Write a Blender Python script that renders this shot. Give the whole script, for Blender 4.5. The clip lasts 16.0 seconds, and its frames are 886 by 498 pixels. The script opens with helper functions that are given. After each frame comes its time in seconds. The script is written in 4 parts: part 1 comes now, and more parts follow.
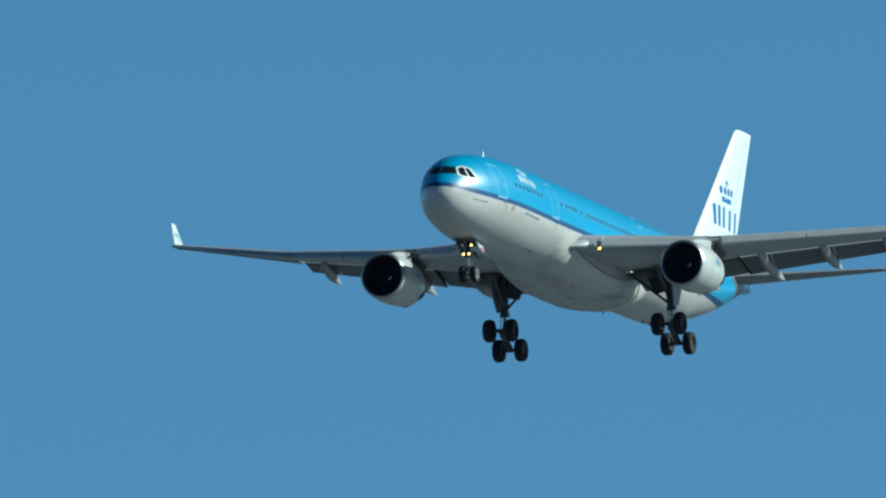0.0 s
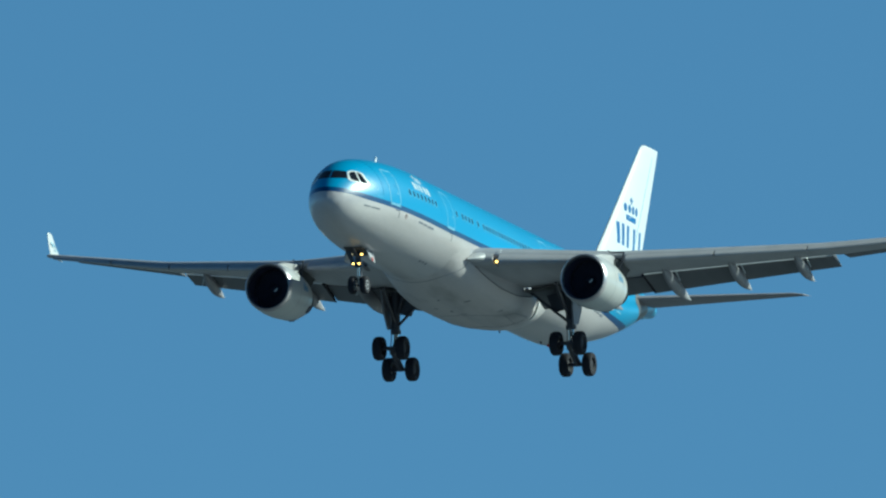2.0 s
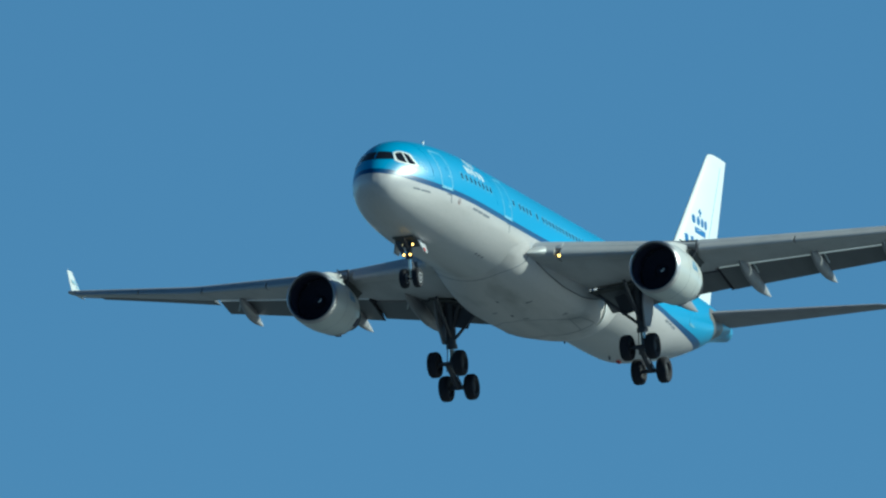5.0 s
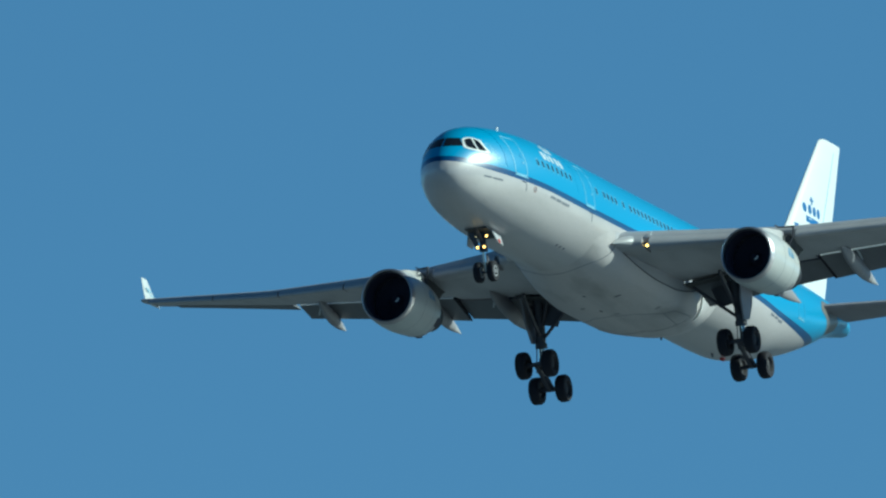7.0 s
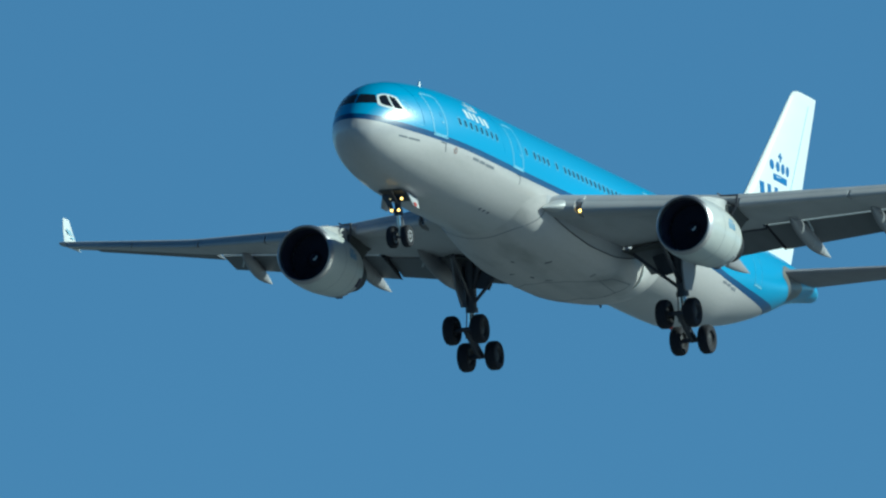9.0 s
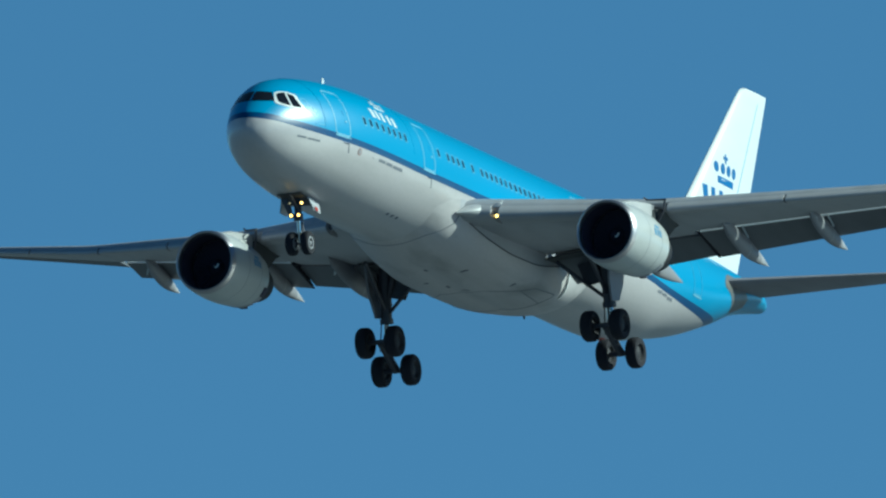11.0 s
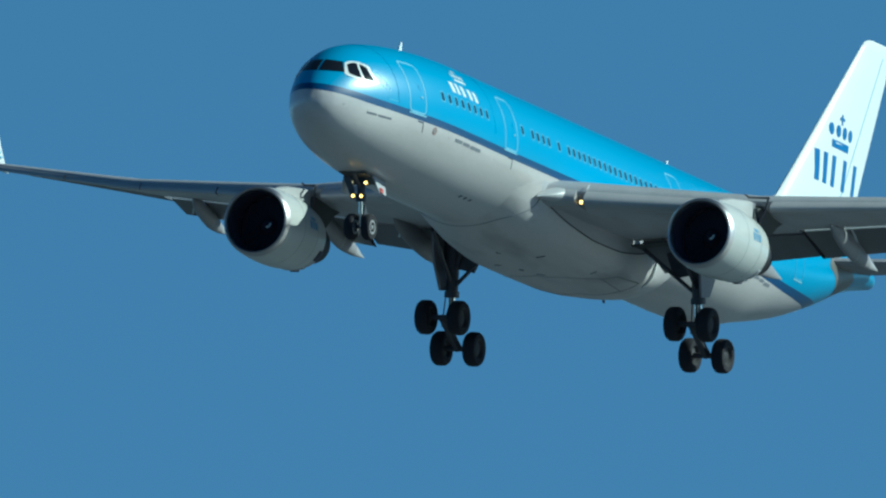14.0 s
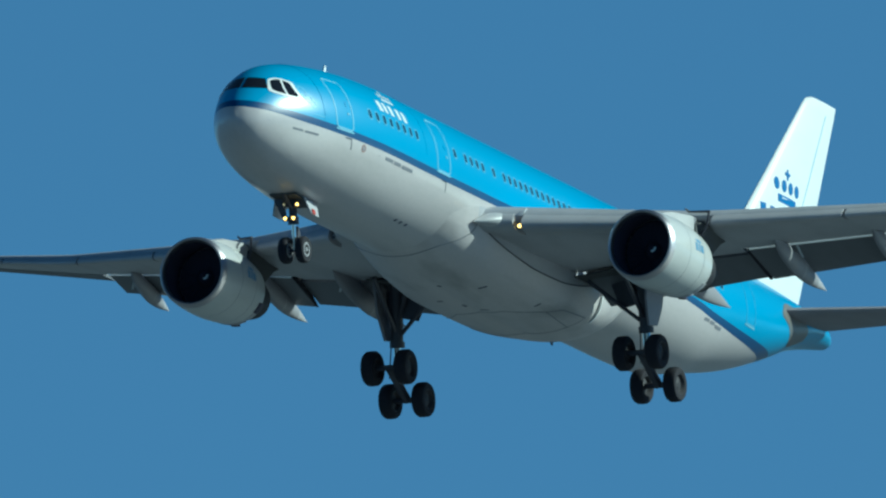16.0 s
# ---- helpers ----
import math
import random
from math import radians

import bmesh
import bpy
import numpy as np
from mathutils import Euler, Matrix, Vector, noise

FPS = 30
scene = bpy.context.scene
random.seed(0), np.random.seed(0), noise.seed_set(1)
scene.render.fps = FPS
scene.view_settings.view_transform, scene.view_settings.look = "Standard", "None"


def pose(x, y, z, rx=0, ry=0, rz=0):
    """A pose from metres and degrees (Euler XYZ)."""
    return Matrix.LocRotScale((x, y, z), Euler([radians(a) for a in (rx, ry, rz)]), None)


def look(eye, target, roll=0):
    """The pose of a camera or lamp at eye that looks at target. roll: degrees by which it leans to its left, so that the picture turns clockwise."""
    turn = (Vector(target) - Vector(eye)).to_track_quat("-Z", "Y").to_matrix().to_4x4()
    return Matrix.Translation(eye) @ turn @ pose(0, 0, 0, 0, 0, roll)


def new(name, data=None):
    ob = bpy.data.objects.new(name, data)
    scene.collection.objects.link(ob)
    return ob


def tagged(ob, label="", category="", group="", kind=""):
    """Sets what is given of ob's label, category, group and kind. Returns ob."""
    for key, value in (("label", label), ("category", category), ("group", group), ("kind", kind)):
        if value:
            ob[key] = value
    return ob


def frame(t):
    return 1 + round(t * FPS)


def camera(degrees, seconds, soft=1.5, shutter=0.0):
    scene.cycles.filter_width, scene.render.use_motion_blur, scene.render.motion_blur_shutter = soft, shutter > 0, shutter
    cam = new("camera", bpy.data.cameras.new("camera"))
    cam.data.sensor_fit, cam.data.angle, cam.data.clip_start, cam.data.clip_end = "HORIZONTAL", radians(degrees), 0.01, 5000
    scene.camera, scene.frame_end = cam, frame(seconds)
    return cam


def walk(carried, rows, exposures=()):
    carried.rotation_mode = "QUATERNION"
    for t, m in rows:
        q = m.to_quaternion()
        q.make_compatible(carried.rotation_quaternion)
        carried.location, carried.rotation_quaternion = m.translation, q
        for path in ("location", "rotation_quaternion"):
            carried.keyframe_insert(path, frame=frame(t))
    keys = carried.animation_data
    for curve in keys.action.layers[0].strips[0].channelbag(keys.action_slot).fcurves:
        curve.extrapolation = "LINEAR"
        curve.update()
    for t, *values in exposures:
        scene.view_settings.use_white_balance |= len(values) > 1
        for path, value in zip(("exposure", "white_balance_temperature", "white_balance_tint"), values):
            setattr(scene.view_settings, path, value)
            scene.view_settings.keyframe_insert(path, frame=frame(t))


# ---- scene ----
cam = camera(0.9982, 16.0, soft=2.3)

# seconds, tilt, turn (degrees) of the camera, which stands on a field and pans after the aircraft
CAMERA_ROWS = [
    (0.0, 95.0010, -0.4271),
    (0.5, 95.0389, -0.4217),
    (1.0, 95.0638, -0.3797),
    (1.5, 95.0871, -0.2317),
    (2.0, 95.1177, -0.1824),
    (2.5, 95.1560, -0.0583),
    (3.0, 95.1762, 0.0385),
    (3.5, 95.2064, 0.2170),
    (4.0, 95.2438, 0.3583),
    (4.5, 95.2772, 0.4691),
    (5.0, 95.3246, 0.7225),
    (5.2, 95.3504, 0.8224),
    (7.3, 95.4592, 1.4645),
    (7.5, 95.4761, 1.5195),
    (8.0, 95.4825, 1.6376),
    (8.5, 95.5036, 1.8604),
    (9.0, 95.5227, 2.0141),
    (9.5, 95.5496, 2.2326),
    (10.0, 95.5896, 2.3249),
    (10.2, 95.6204, 2.3683),
    (12.3, 95.6690, 3.1402),
    (12.5, 95.6858, 3.2025),
    (13.0, 95.7461, 3.4364),
    (13.5, 95.7909, 3.6965),
    (14.0, 95.7908, 3.9726),
    (14.5, 95.8306, 4.2063),
    (15.0, 95.8418, 4.3701),
    (15.5, 95.8560, 4.3929),
    (16.0, 95.8550, 4.0932),
]
# seconds, place of the aircraft's nose in metres, bank, pitch and heading in degrees
FLIGHT_ROWS = [
    (0.0, 21.75, 3012.04, 269.67, 0.682, -3.583, -109.739),
    (0.5, 17.59, 2975.99, 267.71, 0.436, -3.777, -109.703),
    (1.0, 12.68, 2938.75, 265.85, 0.271, -3.992, -109.584),
    (1.5, 6.44, 2899.38, 264.09, 0.045, -4.085, -109.383),
    (2.0, 2.20, 2863.36, 262.08, -0.099, -4.277, -109.262),
    (2.5, -6.48, 2820.29, 260.61, -0.064, -4.479, -109.024),
    (3.0, -11.79, 2782.69, 258.75, -0.455, -4.813, -108.766),
    (3.5, -18.46, 2743.10, 256.99, -0.018, -5.087, -108.590),
    (4.0, -24.61, 2704.50, 255.13, 1.315, -5.375, -108.511),
    (4.5, -31.01, 2665.74, 253.23, 2.771, -5.620, -108.601),
    (5.0, -37.19, 2627.40, 251.22, 3.131, -5.698, -108.643),
    (5.2, -39.82, 2611.90, 250.41, 3.312, -5.724, -108.716),
    (7.3, -64.59, 2454.58, 241.16, 4.468, -5.456, -109.795),
    (7.5, -67.54, 2438.81, 240.23, 4.280, -5.303, -109.847),
    (8.0, -73.22, 2401.97, 237.91, 3.877, -5.197, -110.092),
    (8.5, -79.51, 2364.33, 235.66, 3.232, -5.221, -110.314),
    (9.0, -86.43, 2325.90, 233.43, 2.075, -5.275, -110.435),
    (9.5, -91.77, 2289.82, 231.04, 1.824, -5.248, -110.663),
    (10.0, -97.32, 2253.49, 228.65, 2.187, -5.245, -110.808),
    (10.2, -100.33, 2237.94, 227.72, 2.358, -5.231, -110.887),
    (12.3, -122.39, 2087.68, 217.27, -0.810, -5.042, -110.428),
    (12.5, -125.23, 2072.40, 216.28, -1.336, -5.008, -110.197),
    (13.0, -130.65, 2036.51, 213.67, -2.284, -4.835, -109.739),
    (13.5, -136.13, 2000.65, 211.01, -3.051, -4.550, -109.260),
    (14.0, -141.93, 1964.48, 208.37, -3.715, -4.379, -108.835),
    (14.5, -147.20, 1929.21, 205.79, -2.966, -4.433, -108.625),
    (15.0, -152.22, 1898.37, 203.60, -1.353, -4.621, -108.814),
    (15.5, -151.84, 1902.00, 204.15, -0.073, -5.283, -109.266),
    (16.0, -146.90, 1935.14, 206.89, 0.862, -5.976, -109.903),
]
# seconds, degrees by which the starboard wing bends down at its pylon
WING_FLEX = [(0.0, 0.0), (4.0, 0.0), (5.0, -0.25), (7.3, -0.2), (9.0, 0.0), (12.5, 0.0), (13.0, 0.15), (13.5, 0.5), (14.0, 1.0), (14.5, 1.4), (15.0, 0.5), (15.5, -0.2), (16.0, 0.0)]
EYE = (0.0, 0.0, 1.7)
EXPOSURE = [(0.0, 0.09, 6100, -26), (7.0, 0.05, 5950, -27), (16.0, -0.05, 5650, -30)]
walk(cam, [(t, pose(*EYE, tilt, 0, turn)) for t, tilt, turn in CAMERA_ROWS], EXPOSURE)

# ---- light ----
SUN_ELEVATION, SUN_HEADING = 29.5, 9.0   # degrees; heading counted from +X towards +Y
world = bpy.data.worlds.new("sky")
scene.world = world
world.use_nodes = True
wn = world.node_tree
sky = wn.nodes.new("ShaderNodeTexSky")
sky.sky_type = "NISHITA"
sky.sun_disc = False
sky.sun_elevation = radians(SUN_ELEVATION)
sky.sun_rotation = radians(90 - SUN_HEADING)
sky.altitude = 200
sky.air_density = 0.4
sky.dust_density = 0.0
sky.ozone_density = 6.0
wn.nodes["Background"].inputs["Strength"].default_value = 0.088
wn.links.new(sky.outputs["Color"], wn.nodes["Background"].inputs["Color"])

sun = new("sun", bpy.data.lights.new("sun", "SUN"))
sun.data.energy = 5.0
sun.data.angle = radians(0.5)
sun.data.color = (1.0, 0.93, 0.93)
sun_dir = Vector((math.cos(radians(SUN_ELEVATION)) * math.cos(radians(SUN_HEADING)),
                  math.cos(radians(SUN_ELEVATION)) * math.sin(radians(SUN_HEADING)),
                  math.sin(radians(SUN_ELEVATION))))
sun.matrix_world = look(sun_dir * 100, (0, 0, 0))


# ---- materials ----
def nodes_of(name):
    m = bpy.data.materials.new(name)
    m.use_nodes = True
    nt = m.node_tree
    return m, nt, nt.nodes["Principled BSDF"]


def link_math(nt, op, a, b=None):
    n = nt.nodes.new("ShaderNodeMath")
    n.operation = op
    for k, v in enumerate((a, b)):
        if v is None:
            continue
        if isinstance(v, (int, float)):
            n.inputs[k].default_value = v
        else:
            nt.links.new(v, n.inputs[k])
    return n.outputs[0]


def mix_colour(nt, factor, a, b):
    n = nt.nodes.new("ShaderNodeMix")
    n.data_type = "RGBA"
    for socket, v in ((n.inputs[0], factor), (n.inputs[6], a), (n.inputs[7], b)):
        if isinstance(v, tuple):
            socket.default_value = (*v, 1)
        elif isinstance(v, (int, float)):
            socket.default_value = v
        else:
            nt.links.new(v, socket)
    return n.outputs[2]


def dirt(nt, scale, low, high, stretch=(1, 1, 1)):
    """Streaky noise from 0 to 1 in the thing's own space."""
    tex = nt.nodes.new("ShaderNodeTexCoord")
    mp = nt.nodes.new("ShaderNodeMapping")
    mp.inputs["Scale"].default_value = stretch
    nz = nt.nodes.new("ShaderNodeTexNoise")
    nz.inputs["Scale"].default_value = scale
    nz.inputs["Detail"].default_value = 5
    ramp = nt.nodes.new("ShaderNodeMapRange")
    ramp.inputs["From Min"].default_value, ramp.inputs["From Max"].default_value = low, high
    nt.links.new(tex.outputs["Object"], mp.inputs["Vector"])
    nt.links.new(mp.outputs[0], nz.inputs["Vector"])
    nt.links.new(nz.outputs["Fac"], ramp.inputs["Value"])
    return ramp.outputs[0]


def bumpy(nt, bsdf, height, strength, distance):
    b = nt.nodes.new("ShaderNodeBump")
    b.inputs["Strength"].default_value, b.inputs["Distance"].default_value = strength, distance
    nt.links.new(height, b.inputs["Height"])
    nt.links.new(b.outputs[0], bsdf.inputs["Normal"])


def paint(name, colour, rough=0.3, metal=0.0, worn=0.15, coat=0.0, stretch=(0.25, 1, 1), scale=1.2):
    m, nt, b = nodes_of(name)
    streak = dirt(nt, scale, 0.45, 0.75, stretch)
    grain = dirt(nt, scale * 9, 0.4, 0.7)
    both = link_math(nt, "MULTIPLY", link_math(nt, "ADD", streak, link_math(nt, "MULTIPLY", grain, 0.35)), worn)
    soiled = tuple(c * 0.45 + 0.02 for c in colour)
    nt.links.new(mix_colour(nt, both, colour, soiled), b.inputs["Base Color"])
    b.inputs["Roughness"].default_value, b.inputs["Metallic"].default_value = rough, metal
    b.inputs["Coat Weight"].default_value, b.inputs["Coat Roughness"].default_value = coat, 0.08
    bumpy(nt, b, grain, 0.05, 0.01)
    return m


def glowing(name, colour, strength):
    m, nt, b = nodes_of(name)
    b.inputs["Base Color"].default_value = (*colour, 1)
    b.inputs["Emission Color"].default_value = (*colour, 1)
    b.inputs["Emission Strength"].default_value = strength
    return m


BLUE, NAVY, HULL = (0.035, 0.33, 0.61), (0.0015, 0.058, 0.185), (0.585, 0.545, 0.55)


def hull_paint():
    """Sky-blue upper hull, navy line, pale grey belly, all by the hull's own x and z."""
    m, nt, b = nodes_of("hull_paint")
    tex = nt.nodes.new("ShaderNodeTexCoord")
    sep = nt.nodes.new("ShaderNodeSeparateXYZ")
    nt.links.new(tex.outputs["Object"], sep.inputs[0])
    x, z = sep.outputs["X"], sep.outputs["Z"]
    # line height along the hull: level, then swept down under the tail
    curve = nt.nodes.new("ShaderNodeFloatCurve")
    nt.links.new(link_math(nt, "DIVIDE", x, -60.0), curve.inputs["Value"])
    pts = curve.mapping.curves[0].points
    LINE = [(0.0, -0.50), (0.9, -0.52), (3.8, -0.73), (8.0, -0.78), (15.0, -0.82), (36.5, -0.79), (39.0, -0.90), (41.4, -1.11), (45.2, -1.20), (48.5, -1.12), (60.0, -0.8)]
    while len(pts) < len(LINE):
        pts.new(0.5, 0.5)
    for p, (s, h) in zip(pts, LINE):
        p.location = (s / 60.0, (h + 4.0) / 4.0)
        p.handle_type = "AUTO_CLAMPED"
    curve.mapping.update()
    line = link_math(nt, "SUBTRACT", link_math(nt, "MULTIPLY", curve.outputs[0], 4.0), 4.0)
    above = link_math(nt, "SUBTRACT", z, line)
    navy = nt.nodes.new("ShaderNodeMapRange")
    navy.inputs["From Min"].default_value, navy.inputs["From Max"].default_value = -0.005, 0.005
    nt.links.new(above, navy.inputs["Value"])
    # the line grows wider under the tail
    wide = nt.nodes.new("ShaderNodeMapRange")
    for k, v in (("From Min", -38.0), ("From Max", -46.0), ("To Min", 0.28), ("To Max", 0.32)):
        wide.inputs[k].default_value = v
    nt.links.new(x, wide.inputs["Value"])
    over = link_math(nt, "SUBTRACT", above, wide.outputs[0])
    upper = nt.nodes.new("ShaderNodeMapRange")
    upper.inputs["From Min"].default_value, upper.inputs["From Max"].default_value = -0.005, 0.005
    nt.links.new(over, upper.inputs["Value"])
    streak = dirt(nt, 1.0, 0.5, 0.8, (0.2, 1, 1))
    fine = dirt(nt, 7.0, 0.4, 0.75, (0.5, 1, 1))
    belly = mix_colour(nt, link_math(nt, "MULTIPLY", streak, 0.3), HULL, (0.30, 0.30, 0.29))
    belly = mix_colour(nt, link_math(nt, "MULTIPLY", fine, 0.08), belly, (0.2, 0.2, 0.2))
    top = mix_colour(nt, link_math(nt, "MULTIPLY", streak, 0.12), BLUE, (0.01, 0.22, 0.52))
    c = mix_colour(nt, navy.outputs[0], belly, NAVY)
    c = mix_colour(nt, upper.outputs[0], c, top)
    nt.links.new(c, b.inputs["Base Color"])
    b.inputs["Roughness"].default_value = 0.36
    b.inputs["Coat Weight"].default_value, b.inputs["Coat Roughness"].default_value = 0.55, 0.21
    bumpy(nt, b, fine, 0.04, 0.01)
    return m


def belly_paint():
    """The hull's pale grey with fluid streaks along the fairing and darker smudges round its panels."""
    m, nt, b = nodes_of("belly_paint")
    streak = dirt(nt, 1.1, 0.52, 0.78, (0.12, 1, 1))
    smudge = dirt(nt, 0.55, 0.55, 0.75, (0.5, 1.3, 1))
    fine = dirt(nt, 8.0, 0.4, 0.75, (0.4, 1, 1))
    c = mix_colour(nt, link_math(nt, "MULTIPLY", streak, 0.35), HULL, (0.25, 0.24, 0.23))
    c = mix_colour(nt, link_math(nt, "MULTIPLY", smudge, 0.45), c, (0.17, 0.165, 0.16))
    c = mix_colour(nt, link_math(nt, "MULTIPLY", fine, 0.08), c, (0.2, 0.2, 0.2))
    nt.links.new(c, b.inputs["Base Color"])
    b.inputs["Roughness"].default_value = 0.42
    bumpy(nt, b, fine, 0.04, 0.01)
    return m


M_HULL = hull_paint()
M_BELLY = belly_paint()
M_WHITE = paint("white_paint", (0.86, 0.87, 0.86), 0.3, worn=0.06, coat=0.3)
M_WING = paint("wing_grey", (0.44, 0.435, 0.465), 0.45, worn=0.3)
# flap and aileron grey is darkened below the wing's to hold their shade
M_FLAP = paint("flap_grey_shaded", (0.15, 0.152, 0.17), 0.5, worn=0.35)
M_TRACK = paint("track_fairing_grey", (0.31, 0.30, 0.325), 0.48, worn=0.3)
M_SLAT = paint("slat_grey", (0.42, 0.41, 0.43), 0.42, worn=0.2)
M_ROOT = paint("root_grey", (0.52, 0.51, 0.52), 0.38, worn=0.2)
M_DOOR = paint("gear_door_grey", (0.26, 0.25, 0.28), 0.5, worn=0.35)
M_COWL = paint("cowl_paint", (0.62, 0.62, 0.61), 0.3, worn=0.2, coat=0.3)
M_METAL = paint("bare_metal", (0.55, 0.52, 0.54), 0.42, metal=1.0, worn=0.1)
M_STRUT = paint("gear_paint", (0.06, 0.06, 0.078), 0.5, worn=0.4, scale=4)
M_CHROME = paint("oleo_chrome", (0.75, 0.75, 0.75), 0.12, metal=1.0, worn=0.05)
M_RUBBER = paint("tyre_rubber", (0.014, 0.013, 0.021), 0.9, worn=0.3, scale=5)
M_RIM = paint("wheel_metal", (0.026, 0.024, 0.031), 0.6, metal=0.1, worn=0.3, scale=5)
# liner and fan colours carry the inlet's shade: far darker than their grey metal
M_DARK = paint("shaded_engine_liner", (0.05, 0.047, 0.085), 0.6, worn=0.3)
M_BLADE = paint("shaded_fan_metal", (0.026, 0.025, 0.047), 0.9, metal=0.1, worn=0.2)
M_TAILMETAL = paint("tail_metal", (0.24, 0.23, 0.22), 0.42, metal=0.5, worn=0.3)
M_GLASS = paint("cockpit_glass", (0.012, 0.014, 0.02), 0.08, worn=0.02)
M_PANE = paint("cabin_pane", (0.03, 0.09, 0.15), 0.12, worn=0.02)
M_TRIM = paint("pale_trim", (0.27, 0.54, 0.71), 0.4, worn=0.05)
M_TRIM2 = paint("window_surround", (0.13, 0.40, 0.62), 0.4, worn=0.05)
M_LETTER = paint("faded_lettering", (0.21, 0.215, 0.25), 0.5, worn=0.1)
M_MARK = paint("pale_blue_marking", (0.12, 0.30, 0.50), 0.4, worn=0.2)
M_FAINT = paint("faint_emblem", (0.11, 0.43, 0.67), 0.36, worn=0.2)
M_JOINT = paint("joint_blue", (0.02, 0.285, 0.565), 0.4, worn=0.1)
M_LOGO = paint("logo_blue", (0.02, 0.16, 0.42), 0.35, worn=0.1)
M_NAVY = paint("navy_marking", (0.03, 0.04, 0.08), 0.4, worn=0.1)
M_RED = paint("red_marking", (0.45, 0.04, 0.03), 0.4, worn=0.1)
M_RUST = paint("faded_red_ring", (0.36, 0.22, 0.2), 0.5, worn=0.2)
M_BAY = paint("bay_dark", (0.07, 0.072, 0.075), 0.7, worn=0.4, scale=3)
M_LAMP = glowing("landing_light", (1.0, 0.55, 0.16), 5.5)
M_LAMP_DIM = glowing("taxi_light", (1.0, 0.75, 0.45), 0.8)


def ground_paint():
    m, nt, b = nodes_of("bounce_ground")
    big = dirt(nt, 0.004, 0.35, 0.65)
    small = dirt(nt, 0.3, 0.35, 0.7)
    # unseen ground: blue-grey and gloss are set for bounce light on the undersides
    c = mix_colour(nt, big, (0.088, 0.108, 0.124), (0.126, 0.146, 0.163))
    c = mix_colour(nt, link_math(nt, "MULTIPLY", small, 0.5), c, (0.068, 0.084, 0.092))
    nt.links.new(c, b.inputs["Base Color"])
    b.inputs["Roughness"].default_value = 0.5
    b.inputs["Specular IOR Level"].default_value = 0.7
    return m


# ---- mesh helpers; the aircraft's own space: x forward from the nose tip, y to port, z up ----
def part(name, bm, material, parent, label="", smooth=True):
    me = bpy.data.meshes.new(name)
    bmesh.ops.recalc_face_normals(bm, faces=bm.faces)
    bm.to_mesh(me)
    bm.free()
    if smooth:
        me.shade_smooth()
        me.set_sharp_from_angle(angle=radians(38))
    me.materials.append(material)
    ob = new(name, me)
    ob.parent = parent
    if label:
        tagged(ob, label)
    return ob


def loft(rings, close_ends=True, bm=None, loop=True):
    """Skin through rings of equal length."""
    bm = bm or bmesh.new()
    rows = [[bm.verts.new(p) for p in r] for r in rings]
    n = len(rows[0])
    for a, b in zip(rows, rows[1:]):
        for i in range(n if loop else n - 1):
            j = (i + 1) % n
            bm.faces.new((a[i], a[j], b[j], b[i]))
    if close_ends:
        for r in (rows[0], rows[-1]):
            bm.faces.new(r)
    return bm


def tube(a, b, r0, r1=None, n=14, bm=None):
    a, b = Vector(a), Vector(b)
    r1 = r0 if r1 is None else r1
    q = (b - a).to_track_quat("Z", "Y")
    ring = lambda c, r: [c + q @ Vector((r * math.cos(k * math.tau / n), r * math.sin(k * math.tau / n), 0)) for k in range(n)]
    return loft([ring(a, r0), ring(b, r1)], bm=bm)


def revolve(profile, centre, axis="x", n=40, bm=None, close_ends=False):
    """profile: (along, radius) pairs; along counts aft (-x) or across (y)."""
    rings = []
    for s, r in profile:
        ring = []
        for k in range(n):
            a = k * math.tau / n
            if axis == "x":
                ring.append(Vector(centre) + Vector((-s, r * math.cos(a), r * math.sin(a))))
            else:
                ring.append(Vector(centre) + Vector((r * math.cos(a), s, r * math.sin(a))))
        rings.append(ring)
    return loft(rings, close_ends, bm)


def slab(corners, thick, normal, bm=None, bevel=0.0):
    """A plate from its outline, with thickness along normal."""
    bm = bm or bmesh.new()
    nrm = Vector(normal).normalized() * thick / 2
    lo = [bm.verts.new(Vector(c) - nrm) for c in corners]
    hi = [bm.verts.new(Vector(c) + nrm) for c in corners]
    bm.faces.new(lo)
    bm.faces.new(hi)
    n = len(lo)
    for i in range(n):
        bm.faces.new((lo[i], lo[(i + 1) % n], hi[(i + 1) % n], hi[i]))
    if bevel:
        bmesh.ops.bevel(bm, geom=list(bm.edges), offset=bevel, segments=2, affect="EDGES")
    return bm


def spline(table, s):
    """Smooth (monotone) interpolation of rows (s, a, b, ...)."""
    xs = [r[0] for r in table]
    if s <= xs[0]:
        return table[0][1:]
    if s >= xs[-1]:
        return table[-1][1:]
    i = max(k for k in range(len(xs) - 1) if xs[k] <= s)
    u = (s - xs[i]) / (xs[i + 1] - xs[i])
    h = xs[i + 1] - xs[i]
    out = []
    for k in range(1, len(table[0])):
        d = [(table[j + 1][k] - table[j][k]) / (xs[j + 1] - xs[j]) for j in range(len(xs) - 1)]

        def slope(j):
            if j == 0:
                return d[0]
            if j == len(xs) - 1:
                return d[-1]
            return 0.0 if d[j - 1] * d[j] <= 0 else 2 * d[j - 1] * d[j] / (d[j - 1] + d[j])
        y0, y1, m0, m1 = table[i][k], table[i + 1][k], slope(i) * h, slope(i + 1) * h
        out.append((2 * u**3 - 3 * u * u + 1) * y0 + (u**3 - 2 * u * u + u) * m0 + (3 * u * u - 2 * u**3) * y1 + (u**3 - u * u) * m1)
    return out


